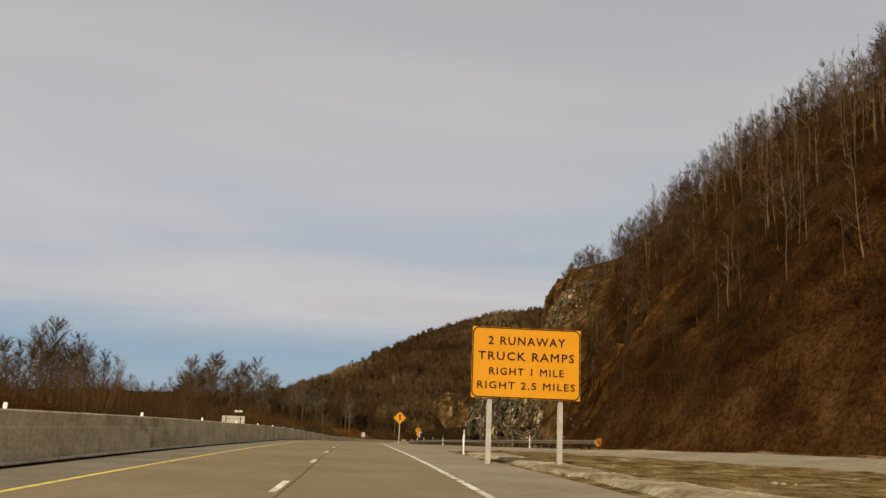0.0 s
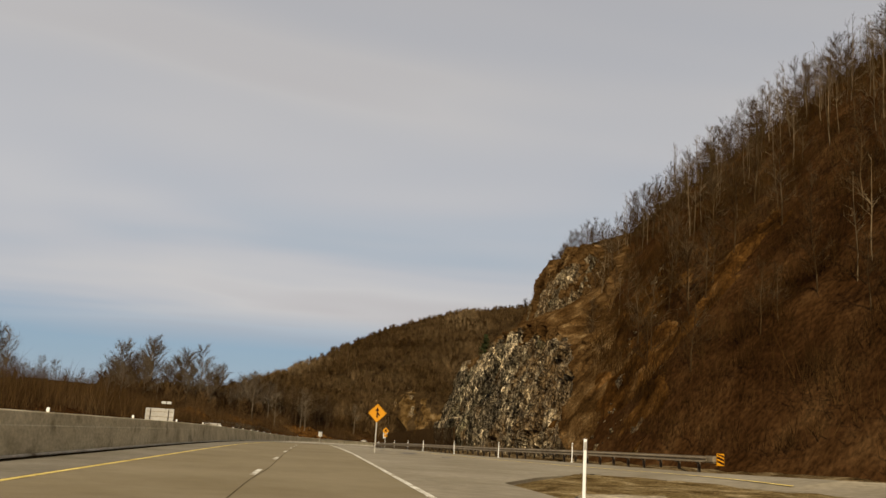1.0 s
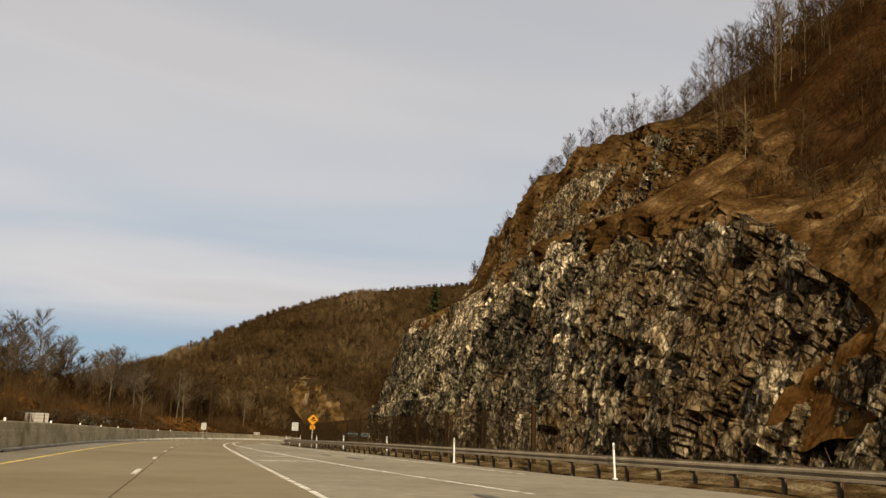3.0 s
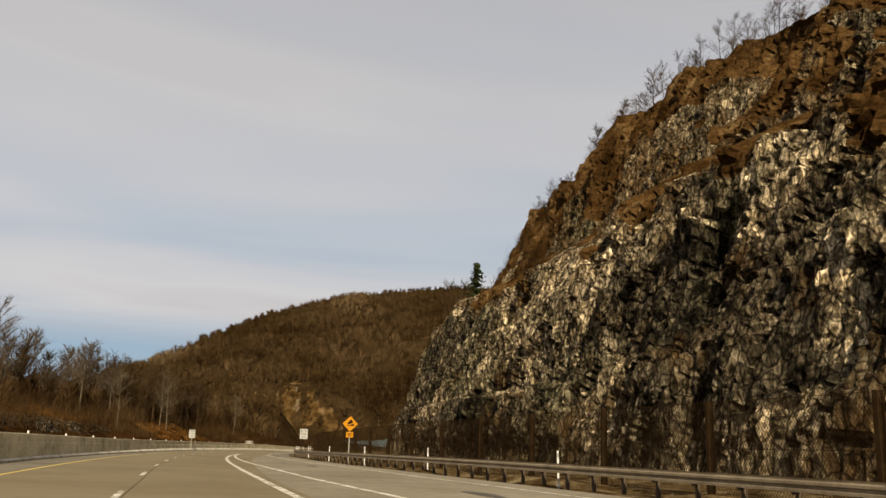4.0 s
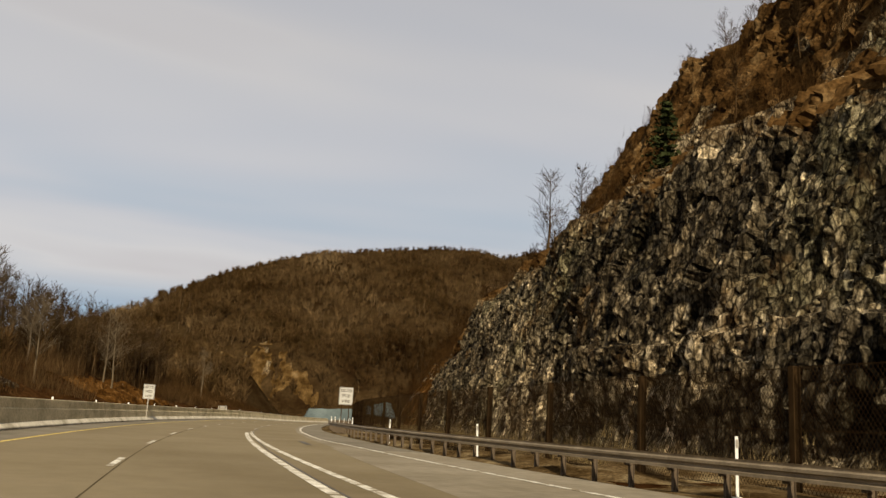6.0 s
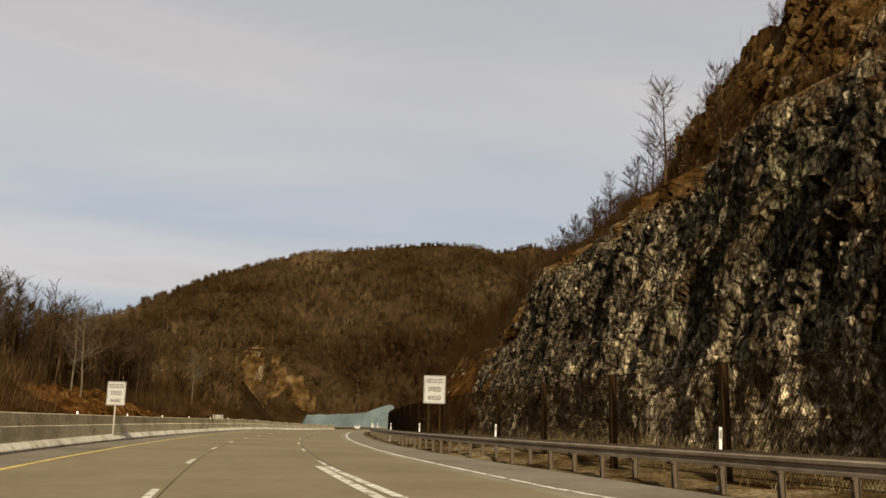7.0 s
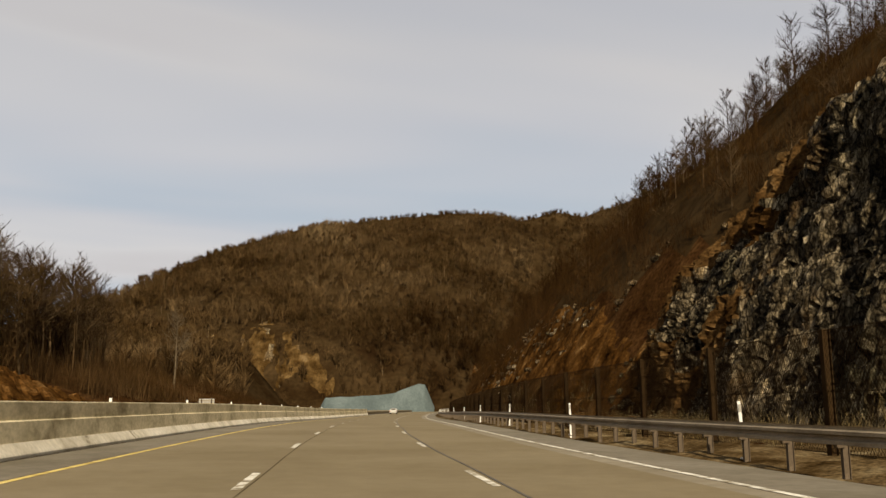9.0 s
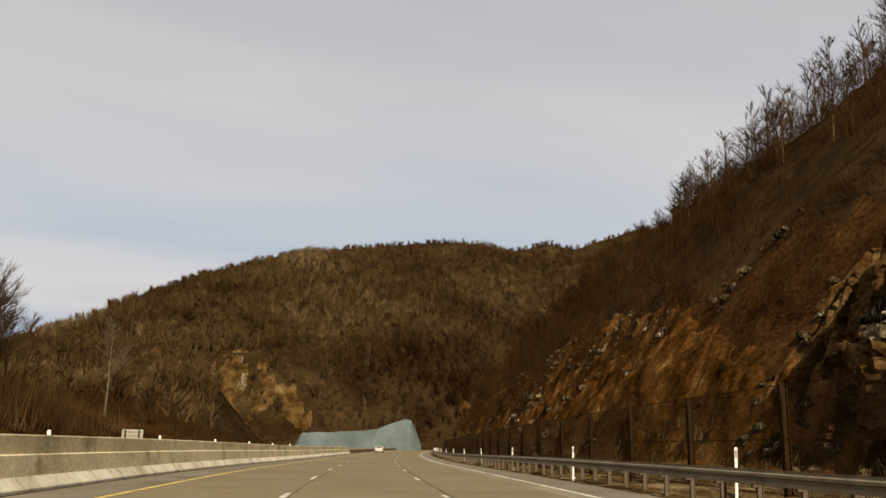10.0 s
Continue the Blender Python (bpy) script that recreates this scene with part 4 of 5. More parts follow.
def clump(seed, count, radius, high, thin, lean=0.25):
    """A patch of upright thin stems from many roots. Returns vertices, triangles."""
    r = np.random.RandomState(seed)
    vs, ts = [], []
    for i in range(count):
        a = np.array([*r.normal(0, radius * 0.55, 2), -0.2])
        h = high * (0.35 + 0.75 * r.rand() ** 1.3)
        b = a + np.array([r.normal(0, lean) * h, r.normal(0, lean) * h, h + 0.2])
        w = r.rand() * 2.1
        vs += [a + thin * np.array([math.cos(w + k * 2.094), math.sin(w + k * 2.094), 0]) for k in range(3)] + [b]
        ts += [(4 * i + k, 4 * i + (k + 1) % 3, 4 * i + 3) for k in range(3)]
    return np.array(vs), np.array(ts)


def forest(name, kinds, places, material, label, category="trees"):
    """One joined mesh of many trees. places: rows of x, y, z, turn, size."""
    vv, qq, n = [], [], 0
    pick = np.random.RandomState(len(places)).randint(0, len(kinds), len(places))
    for k, (kv, kq) in enumerate(kinds):
        pl = places[pick == k]
        if not len(pl):
            continue
        c, s_ = np.cos(pl[:, 3])[:, None], np.sin(pl[:, 3])[:, None]
        x = (kv[None, :, 0] * c - kv[None, :, 1] * s_) * pl[:, 4:5] + pl[:, 0:1]
        y = (kv[None, :, 0] * s_ + kv[None, :, 1] * c) * pl[:, 4:5] + pl[:, 1:2]
        z = kv[None, :, 2] * pl[:, 4:5] + pl[:, 2:3]
        vv.append(np.stack([x, y, z], -1).reshape(-1, 3))
        qq.append((kq[None] + (np.arange(len(pl)) * len(kv))[:, None, None] + n).reshape(-1, 3))
        n += len(pl) * len(kv)
    ob = new(name, raw_mesh(name, np.concatenate(vv), None, np.concatenate(qq), material))
    return tagged(ob, label, category, kind="stuff")


def scatter(seed, count, s0, s1, l0, l1, ok=None, size=(0.8, 1.25), sink=0.15):
    r = np.random.RandomState(seed)
    s, lat = r.uniform(s0, s1, count), r.uniform(l0, l1, count)
    if ok is not None:
        keep = ok(s, lat)
        s, lat = s[keep], lat[keep]
    w = at(s, lat, land(s, lat) - sink)
    return np.concatenate([w, r.uniform(0, 6.28, (len(s), 1)), r.uniform(*size, (len(s), 1))], 1)


near_kinds = [limbs(i, 8.4, 24, 1, 0.33, 0.085, thin=0.019, low=0.22, fans=18) for i in range(6)]
oak_kinds = [limbs(10 + i, 10.0, 30, 2, 0.42, 0.15, bend_=0.09, thin=0.03, low=0.3, fans=14) for i in range(6)]
mid_kinds = [limbs(20 + i, 6.0, 18, 1, 0.38, 0.08, joints=3, thin=0.025, low=0.12, fans=16) for i in range(6)]
far_kinds = [broom(40 + i, 9.0, 32, 2.7 + 0.3 * (i % 4), 0.15) for i in range(8)]
brush_kinds = [clump(60 + i, 24, 1.1, 1.15, 0.018, 0.3) for i in range(8)]
sapling_kinds = [clump(70 + i, 40, 1.9, 4.0, 0.03, 0.3) for i in range(8)]
crown_kinds = [limbs(180 + i, 12.0, 34, 2, 0.42, 0.2, bend_=0.09, thin=0.035, low=0.34, fans=26) for i in range(5)]
slim_kinds = [limbs(100 + i, 12.0, 24, 4, 0.19, 0.12, joints=4, thin=0.03, low=0.3) for i in range(5)]
pole_kinds = [limbs(80 + i, 8.6, 9, 1, 0.2, 0.07, thin=0.022, fans=5) for i in range(4)]


def off_rock(s, lat):
    hidden = (s > 112) & (s < 352) & (lat < toe(s) + 0.36 * cliff_top(s) + 3.5 + 1.5 * upper_top(s))
    return ~hidden & (lat > toe(s) + 1.0)


def scar_clearing(s, lat):
    """The scar and the thinner woods just below it."""
    return ((scar(s, lat) > -0.1 + 0.8 * fbm(s / 9, lat / 8, 3, 345)) & (fbm(s / 6, lat / 6, 3, 347) > -0.2)) | ((scar(s + 30, lat - 2) > 0.1) & (fbm(s / 8, lat / 8, 3, 346) > -0.12))


def valley_gap(s, lat):
    """Where a side valley opens between the woods across the highway."""
    d = -lat - 50
    return (s > 177 + 2.5 * d) & (s < 224 + 2.5 * d)


def far_bank(s, lat):
    return (lat < -26 - 0.2 * np.maximum(s - 450, 0)) & ~scar_clearing(s, lat)


def on_hill(s, lat):
    return ((lat < -36 - 0.2 * np.maximum(s - 450, 0)) | (lat > 60) | (s > 672)) & ~scar_clearing(s, lat)


def visible_hill(s, lat):
    w = at(s, lat)
    return on_hill(s, lat) & (w[:, 1] < 965) & (w[:, 0] < 520)


def slope_edge(s, lat):
    return toe(s) + np.interp(s, [345, 370, 400, 470], [12, 7, 4, 2]) + 5 * fbm(s / 25, lat / 25, 2, 71)


forest("near_woods", near_kinds, scatter(1, 560, -10, 185, 28, 100, lambda s, l: off_rock(s, l) & (l > toe(s) + 5 + 6 * fbm(s / 20, l / 20, 2, 70)), (0.5, 1.0)), bark, "bare brown winter trees covering the steep hillside")
forest("pale_trunks", pole_kinds, scatter(11, 900, -10, 175, 30, 95, lambda s, l: off_rock(s, l) & (l > toe(s) + 8) & (fbm(s / 18, l / 18, 2, 79) > -0.2), (0.55, 1.05)), pole_bark, "slim pale grey trunks among the hillside woods")
forest("near_saplings", sapling_kinds, scatter(26, 1350, -10, 185, 26, 95, lambda s, l: off_rock(s, l) & (l > toe(s) + 3), (0.5, 0.95)), red_twig, "dense reddish-brown saplings between the hillside trees", "brush")
forest("crest_woods", mid_kinds, scatter(2, 440, 150, 420, 30, 110, off_rock, (0.6, 1.3)), bark, "bare winter trees along the hill above the rock cut")
forest("slope_woods", mid_kinds, scatter(3, 460, 350, 700, 18, 110, lambda s, l: off_rock(s, l) & (l > slope_edge(s, l) + 1), (0.75, 1.5)), dark_twig, "bare winter trees on the hillside beyond the rock cut")
forest("slope_thicket", sapling_kinds, scatter(18, 1700, 340, 640, 17, 80, lambda s, l: off_rock(s, l) & (l > slope_edge(s, l)), (0.6, 1.15)), dark_twig, "dense dark brown undergrowth on the hillside beyond the rock cut", "brush")
forest("far_woods", far_kinds, scatter(4, 15000, 480, 1110, -300, 560, visible_hill, (0.55, 1.45)), twig, "distant brown leafless woods over a rounded hill")
forest("ridge_woods", far_kinds, scatter(27, 17000, 780, 1160, -380, 420, lambda s, l: (at(s, l)[:, 1] > 955) & (at(s, l)[:, 1] < 1012), (0.35, 0.95), 2.4), twig, "low leafless woods along the crest of the distant hill")
forest("foot_woods", far_kinds, scatter(33, 1500, 570, 760, -115, 30, lambda s, l: ((l < -38 - 0.2 * np.maximum(s - 450, 0)) | (s > 672)) & ~scar_clearing(s, l), (0.35, 0.8)), twig, "leafless woods round the bare scar at the foot of the hill")
forest("scar_brush", brush_kinds, scatter(46, 900, 620, 712, -104, -42, lambda s, l: scar_clearing(s, l) & (scar(s, l) < 0.12), (1.6, 3.4)), twig, "brown brush round the edges of the bare scar", "brush")
forest("far_trunks", [limbs(90 + i, 5.6, 1, 0, 0.2, 0.10, joints=1, thin=0.09) for i in range(3)], scatter(24, 3000, 480, 1040, -280, 460, lambda s, l: visible_hill(s, l) & (at(s, l)[:, 1] < 900) & (fbm(s / 40, l / 40, 2, 77) > 0.0), (0.7, 1.2)), pole_bark, "pale trunks standing in the distant woods")
forest("left_woods", oak_kinds, scatter(5, 190, 150, 392, -68, -40, lambda s, l: far_bank(s, l) & ~valley_gap(s, l), (0.6, 1.1)), bark, "bare round-crowned winter trees on the far side of the highway")
forest("left_near_woods", oak_kinds, scatter(28, 120, 130, 330, -58, -38, lambda s, l: far_bank(s, l) & ~valley_gap(s, l), (0.45, 0.85)), grey_twig, "bare bushy trees behind the opposite carriageway")
forest("gap_woods", oak_kinds, scatter(43, 40, 215, 300, -95, -68, None, (0.4, 0.8)), grey_twig, "small bare trees in the side valley")
forest("left_undergrowth", far_kinds, scatter(44, 520, 205, 390, -62, -38, lambda s, l: far_bank(s, l) & ~valley_gap(s, l), (0.4, 0.85)), russet_twig, "dense brown undergrowth beneath the bare trees across the highway", "brush")
forest("bend_woods", oak_kinds, scatter(45, 120, 362, 440, -56, -35, lambda s, l: s < 400 + 2.6 * (-l - 40), (0.7, 1.3)), bark, "dense bare round-crowned trees on the bend across the highway")
s, lat, high = np.array([(172, -60, 13), (178, -60, 15), (186, -60, 11), (193, -61, 10), (167, -58, 12), (236, -51, 12), (246, -53, 14), (254, -50.5, 16), (262, -54, 14), (275, -50, 15.5), (290, -50, 17.5),
                         (283, -56, 14), (300, -48, 13), (291, -34, 13.5), (312, -44, 13), (268, -46, 12), (326, -46, 14),
                         (300, -40, 12), (306, -52, 14), (318, -38, 11.5), (334, -42, 12), (271, -57, 14), (297, -58, 15), (281, -44, 12), (343, -48, 12)]).T
forest("left_crowns", crown_kinds, np.concatenate([at(s, lat, land(s, lat) - 0.3), (s * 1.7)[:, None], high[:, None] / 12], 1), grey_twig, "tall round-crowned bare trees across the highway")
forest("left_thicket", sapling_kinds, scatter(15, 860, 90, 400, -52, -26, lambda s, l: far_bank(s, l) & ((s < 312) | (s > 358) | (l < -34)), (0.6, 1.35)), russet_twig, "dense russet-brown thicket on the far bank", "brush")
forest("left_dark_thicket", sapling_kinds, scatter(36, 700, 355, 560, -56, -27, lambda s, l: far_bank(s, l) & ((s < 395) | (s > 424) | (l < -39)), (0.4, 0.85)), dark_twig, "dense dark thicket along the far bank", "brush")
forest("left_tall_woods", slim_kinds, scatter(25, 150, 325, 388, -52, -33, far_bank, (0.85, 1.2)), bark, "tall slim grey trees crowding the far side of the highway")
forest("left_brush", brush_kinds, scatter(7, 1400, 60, 640, -50, -24.5, lambda s, l: far_bank(s, l) & ((s < 312) | (s > 358) | (l < -34)), (0.9, 1.9)), russet_twig, "russet-brown leafless brush on the far bank", "brush")
forest("brush", brush_kinds, scatter(6, 2200, -10, 140, 24, 70, lambda s, l: off_rock(s, l), (0.7, 1.6)), red_twig, "reddish-brown leafless brush on the slope", "brush")
forest("slope_brush", brush_kinds, scatter(8, 1500, 300, 560, 15, 45, lambda s, l: off_rock(s, l) & (fbm(s / 12, l / 12, 2, 72) > -0.1), (0.5, 1.2)), red_twig, "reddish-brown brush on the slope past the rock cut", "brush")
forest("bench_brush", brush_kinds, scatter(16, 700, 140, 330, 30, 41, lambda s, l: l > toe(s) + 0.36 * cliff_top(s) + 1.2, (0.5, 1.0)), red_twig, "brown brush on the ledge above the rock face", "brush")

forest("ledge_saplings", sapling_kinds, scatter(32, 520, 255, 358, 27, 52, lambda s, l: (l > toe(s) + 0.36 * cliff_top(s) + 1.8) & (l < toe(s) + 26), (0.35, 0.85)), red_twig, "brown saplings above the brink of the rock cut", "brush")
r = np.random.RandomState(41)
s = r.uniform(222, 318, 1000)
u = r.uniform(0, 1, 1000)
tier = upper_top(s)
h = np.maximum(cliff_top(s) + 0.6, np.minimum(land(s, 39.5 + 0 * s) + 0.4, cliff_top(s) + 6)) + u * tier - 0.3
keep = (tier > 2) & (fbm(s / 8, u * 4, 3, 81) > -0.08)
forest("tier_brush", brush_kinds, np.concatenate([at(s, 39.5 + 0.45 * tier * u, h), r.uniform(0, 6.28, (1000, 1)), r.uniform(0.6, 1.5, (1000, 1))], 1)[keep], red_twig, "brown brush clinging to the slope above the rock face", "brush")
forest("flank_brush", brush_kinds, scatter(42, 1000, 66, 128, 24, 48, lambda s, l: off_rock(s, l) & (fbm(s / 9, l / 7, 2, 82) > -0.15), (0.5, 1.2)), red_twig, "russet brush on the slope beside the rock cut", "brush")
# loose stones on the gravelly wash
def pebble(seed):
    r = np.random.RandomState(seed)
    bm = bmesh.new()
    bmesh.ops.create_icosphere(bm, subdivisions=1, radius=1.0)
    v = np.array([q.co for q in bm.verts]) * r.uniform(0.6, 1.2, (len(bm.verts), 1)) * np.array([1.0, 0.8, 0.55])
    f = np.array([[q.index for q in face.verts] for face in bm.faces])
    bm.free()
    return v, f


stones_at = scatter(34, 1100, 2, 62, 5.9, 16, lambda s, l: (l < np.vectorize(ramp_left)(s) - 0.5) & (fbm(s / 4, l / 2, 3, 75) > 0.02), (0.03, 0.13))
stones_at[:, 2] += 0.22
forest("loose_stones", [pebble(140 + i) for i in range(5)], stones_at, gravel, "pale loose stones scattered on the gravel verge", "stones")
boulder_at = scatter(37, 2600, 338, 580, 13, 34, lambda s, l: (l > toe(s) - 0.5) & (l < toe(s) + np.interp(s, [338, 400, 580], [13, 9, 7])) & (fbm(s / 9, l / 4, 3, 76) > 0.0), (0.15, 0.8))
boulder_at[:, 2] += 0.35
forest("slope_rocks", [pebble(150 + i) for i in range(6)], boulder_at, rusty_rock, "broken rust-stained rocks strewn over the slope", "rocks")
flank_at = scatter(38, 420, 98, 128, 22, 36, lambda s, l: (l > toe(s)) & (fbm(s / 7, l / 5, 3, 78) > 0.05), (0.08, 0.42))
forest("flank_rocks", [pebble(160 + i) for i in range(6)], flank_at, rusty_rock, "grey and brown rocks scattered beside the rock cut", "rocks")
forest("fence_weeds", [clump(170 + i, 22, 0.8, 1.15, 0.02, 0.4) for i in range(6)], scatter(39, 1500, 205, 440, 10, 24, lambda s, l: (l > np.vectorize(guard)(s) + 3.0) & (l < toe(s) + 2.5) & (fbm(s / 4, l / 3, 3, 80) > 0.0), (0.5, 1.2)), tan_grass, "tall tan dead weeds behind the rockfall fence", "weeds")
# thin trees on the brink of the upper tier
r = np.random.RandomState(31)
s = r.uniform(160, 312, 100)
brink = 39.5 + 0.45 * upper_top(s) + r.uniform(0.3, 3.5, 100)
h = np.maximum(cliff_top(s) + 0.6, np.minimum(land(s, 39.5 + 0 * s), cliff_top(s) + 6)) + upper_top(s) - 0.8
forest("brink_trees", near_kinds, np.concatenate([at(s, brink, h), r.uniform(0, 6.28, (100, 1)), r.uniform(0.3, 0.75, (100, 1))], 1), bark, "thin bare trees along the brink of the rock cut")
forest("verge_grass", [clump(120 + i, 14, 0.55, 0.34, 0.022, 0.5) for i in range(6)], scatter(29, 2600, 0, 66, 5.6, 24, lambda s, l: (l < np.vectorize(ramp_left)(s) - 0.3) & (l > np.where(s > 54.6, np.vectorize(nose)(s) + 0.4, 5.7)) & (fbm(s / 3, l / 2.2, 3, 73) > -0.06), (0.5, 1.2)), tan_grass, "dry tan grass tufts between highway and ramp", "grass")
forest("back_grass", [clump(130 + i, 12, 0.7, 0.5, 0.022, 0.5) for i in range(6)], scatter(30, 2400, 60, 420, 9, 25, lambda s, l: (l > np.vectorize(guard)(s) + 0.5) & (l < toe(s) + 1) & (fbm(s / 3, l / 2.2, 3, 74) > -0.12), (0.5, 1.2)), tan_grass, "dry tan grass and weeds behind the guardrail", "grass")

# low dark ledges on the far bank
n_s, n_q = 190, 26
S, Q = np.meshgrid(np.linspace(205, 308, n_s), np.linspace(0, 1, n_q), indexing="ij")
hh = np.interp(S, [205, 225, 250, 285, 308], [0.5, 3.6, 4.6, 4, 0.5])
va, ta, ra = blocks(S / 1.8, Q * 3, 140)
vb, tb, rb = blocks(S / 0.7, Q * 7, 150)
o = 1.3 * (va - 0.5 + ta) + 0.6 * (vb - 0.5 + tb)
ledge = new("roadside_ledge", raw_mesh("roadside_ledge", at(S, -25.5 - 2.2 * Q - 3.5 * Q ** 6 + o * 0.8, 0.2 + hh * Q - 0.5 * Q ** 8).reshape(-1, 3), grid_quads(n_s, n_q), None, dark_rock, False))
tagged(ledge, "low dark rock ledge on the far side of the highway", "cliff", kind="structure")

# ---- guardrail along the ramp ----
def along(s, lat, dz=0.0):
    """A pose on the guardrail's line, y along it."""
    dz = dz + bank(s)
    a, b = at(s - 0.5, guard(s - 0.5) + lat, dz), at(s + 0.5, guard(s + 0.5) + lat, dz)
    d = b - a
    c = (a + b) / 2
    return pose(*c, math.degrees(math.atan2(d[2], math.hypot(d[0], d[1]))), 0, -math.degrees(math.atan2(d[0], d[1])))


BEAM = [(-0.08, 0.44), (-0.08, 0.50), (-0.005, 0.535), (-0.005, 0.575), (-0.08, 0.605), (-0.08, 0.66), (-0.005, 0.69), (-0.005, 0.72),
        (-0.02, 0.745), (0.005, 0.735), (0.008, 0.69), (-0.06, 0.655), (-0.06, 0.61), (0.008, 0.58), (0.008, 0.53), (-0.06, 0.495), (-0.06, 0.445)]
rail = tagged(empty("guardrail"), "weathered steel W-beam guardrail on steel posts beside the ramp", "guardrail", kind="structure")
ob = new("beam", sweep("beam", np.concatenate([np.arange(70.5, 300, 1.9), np.arange(300, 645, 3.8)]), lambda s: [(guard(s) + x, z + 0.03 + bank(s)) for x, z in BEAM], steel))
ob.parent = rail
bm = box((0.012, 0.085, 0.82), (-0.075, 0, 0.31))
bmesh.ops.create_cube(bm, size=1, matrix=Matrix.Translation((-0.02, 0, 0.31)) @ Matrix.Diagonal((0.10, 0.012, 0.82, 1)))
bmesh.ops.create_cube(bm, size=1, matrix=Matrix.Translation((0.035, 0, 0.31)) @ Matrix.Diagonal((0.012, 0.085, 0.82, 1)))
post_me = bpy.data.meshes.new("post")
bm.to_mesh(post_me)
bm.free()
post_me.materials.append(post_steel)
bm = box((0.15, 0.12, 0.34), (0, 0, 0.6), 0.01)
block_me = bpy.data.meshes.new("spacer")
bm.to_mesh(block_me)
bm.free()
block_me.materials.append(post_steel)
for k in range(290):
    s = 71.5 + 1.905 * k
    p_ = new("post", post_me)
    p_.parent = rail
    p_.matrix_world = along(s, 0.19)
    if s < 420:
        q_ = new("spacer", block_me)
        q_.parent = rail
        q_.matrix_world = along(s, 0.08) @ pose(0, 0, -0.02, 0, 0, 0)
bm = box((0.40, 0.03, 0.56), (0, -0.2, 0.62), 0.012)
end_ = part("end_panel", bm, sign_yellow, rail, "yellow and black striped end marker")
end_.matrix_world = along(70.2, 0.4)
for k in range(3):
    bm = bmesh.new()
    z0 = 0.40 + 0.17 * k
    bm.faces.new([bm.verts.new((x, -0.2185, z)) for x, z in ((-0.185, z0 + 0.10), (0.185, z0 - 0.03), (0.185, z0 + 0.075), (-0.185, min(z0 + 0.205, 0.88)))])
    part("stripe", bm, sign_black, end_)
bm = box((0.30, 0.9, 0.34), (0.0, 0.35, 0.61), 0.06)
part("end_head", bm, steel, rail, "blunt steel end head").matrix_world = along(70.2, 0.25)

# ---- fence against falling rock ----
fence = tagged(empty("rockfall_fence"), "tall dark chain-link rockfall fence on brown steel posts", "fence", kind="structure")
bm = box((0.02, 0.17, 3.2), (-0.085, 0, 1.3))
for x, w, d in ((0.0, 0.15, 0.02), (0.085, 0.02, 0.17)):
    bmesh.ops.create_cube(bm, size=1, matrix=Matrix.Translation((x, 0, 1.3)) @ Matrix.Diagonal((w, d, 3.2, 1)))
fpost = bpy.data.meshes.new("post")
bm.to_mesh(fpost)
bm.free()
fpost.materials.append(brown_steel)


def link_mesh(length, high, gap, r):
    """Crossing wires of a chain-link panel in the y-z plane."""
    vs, qs = [], []

    def wire(a, b):
        d = np.array([0, b[0] - a[0], b[1] - a[1]])
        d = d / np.linalg.norm(d)
        e, f = np.array([1.0, 0, 0]), np.cross(d, (1.0, 0, 0))
        base = len(vs)
        for p0 in (a, b):
            for k in range(3):
                w = 2 * math.pi * k / 3
                vs.append(np.array([0, *p0]) + r * (math.cos(w) * e + math.sin(w) * f))
        for k in range(3):
            j = (k + 1) % 3
            qs.append((base + k, base + j, base + 3 + j, base + 3 + k))
    for sgn in (1, -1):
        for c in np.arange(-high, length + high, gap):
            y0, dy = c, sgn * high * 0.75
            t0, t1 = 0.0, 1.0
            if dy > 0:
                t0, t1 = max(t0, -y0 / dy), min(t1, (length - y0) / dy)
            else:
                t0, t1 = max(t0, (length - y0) / dy), min(t1, -y0 / dy)
            if t1 - t0 > 0.02:
                wire((y0 + dy * t0, high * t0), (y0 + dy * t1, high * t1))
    for zz in (0.02, high * 0.5, high):
        for k in range(2):
            wire((0, zz + 0.012 * k), (length, zz + 0.012 * k))
    return np.array(vs), np.array(qs)


lv, lq = link_mesh(6.7, 2.7, 0.12, 0.0056)
panel_me = raw_mesh("mesh_panel", lv, lq, None, brown_steel)
for k in range(78):
    s = 129.8 + 6.66 * k
    p_ = new("post", fpost)
    p_.parent = fence
    p_.matrix_world = along(s, 2.6, -0.1)
    a, b = at(s, guard(s) + 2.55, 0.05), at(s + 6.66, guard(s + 6.66) + 2.55, 0.05)
    d = b - a
    w_ = new("mesh_panel", panel_me)
    w_.parent = fence
    w_.matrix_world = pose(*a, math.degrees(math.atan2(d[2], math.hypot(d[0], d[1]))), 0, -math.degrees(math.atan2(d[0], d[1])))

# ---- delineator posts ----
def delineator(m, high=1.2, label="slim white plastic delineator post just behind the guardrail"):
    ob = empty("delineator_post", m)
    tagged(ob, label, "delineator", "roadside delineators")
    bm = bmesh.new()
    bmesh.ops.create_cone(bm, cap_ends=True, segments=10, radius1=0.029, radius2=0.029, depth=high + 0.1, matrix=Matrix.Translation((0, 0, high / 2 - 0.05)) @ Matrix.Diagonal((1.25, 0.55, 1, 1)))
    part("post", bm, white_plastic, ob)
    part("reflector", box((0.06, 0.012, 0.16), (0, -0.025, high - 0.14), 0.004), galvanised, ob, "silver reflective patch")
    part("base", box((0.16, 0.16, 0.04), (0, 0, 0.02), 0.012), white_plastic, ob)
    return ob


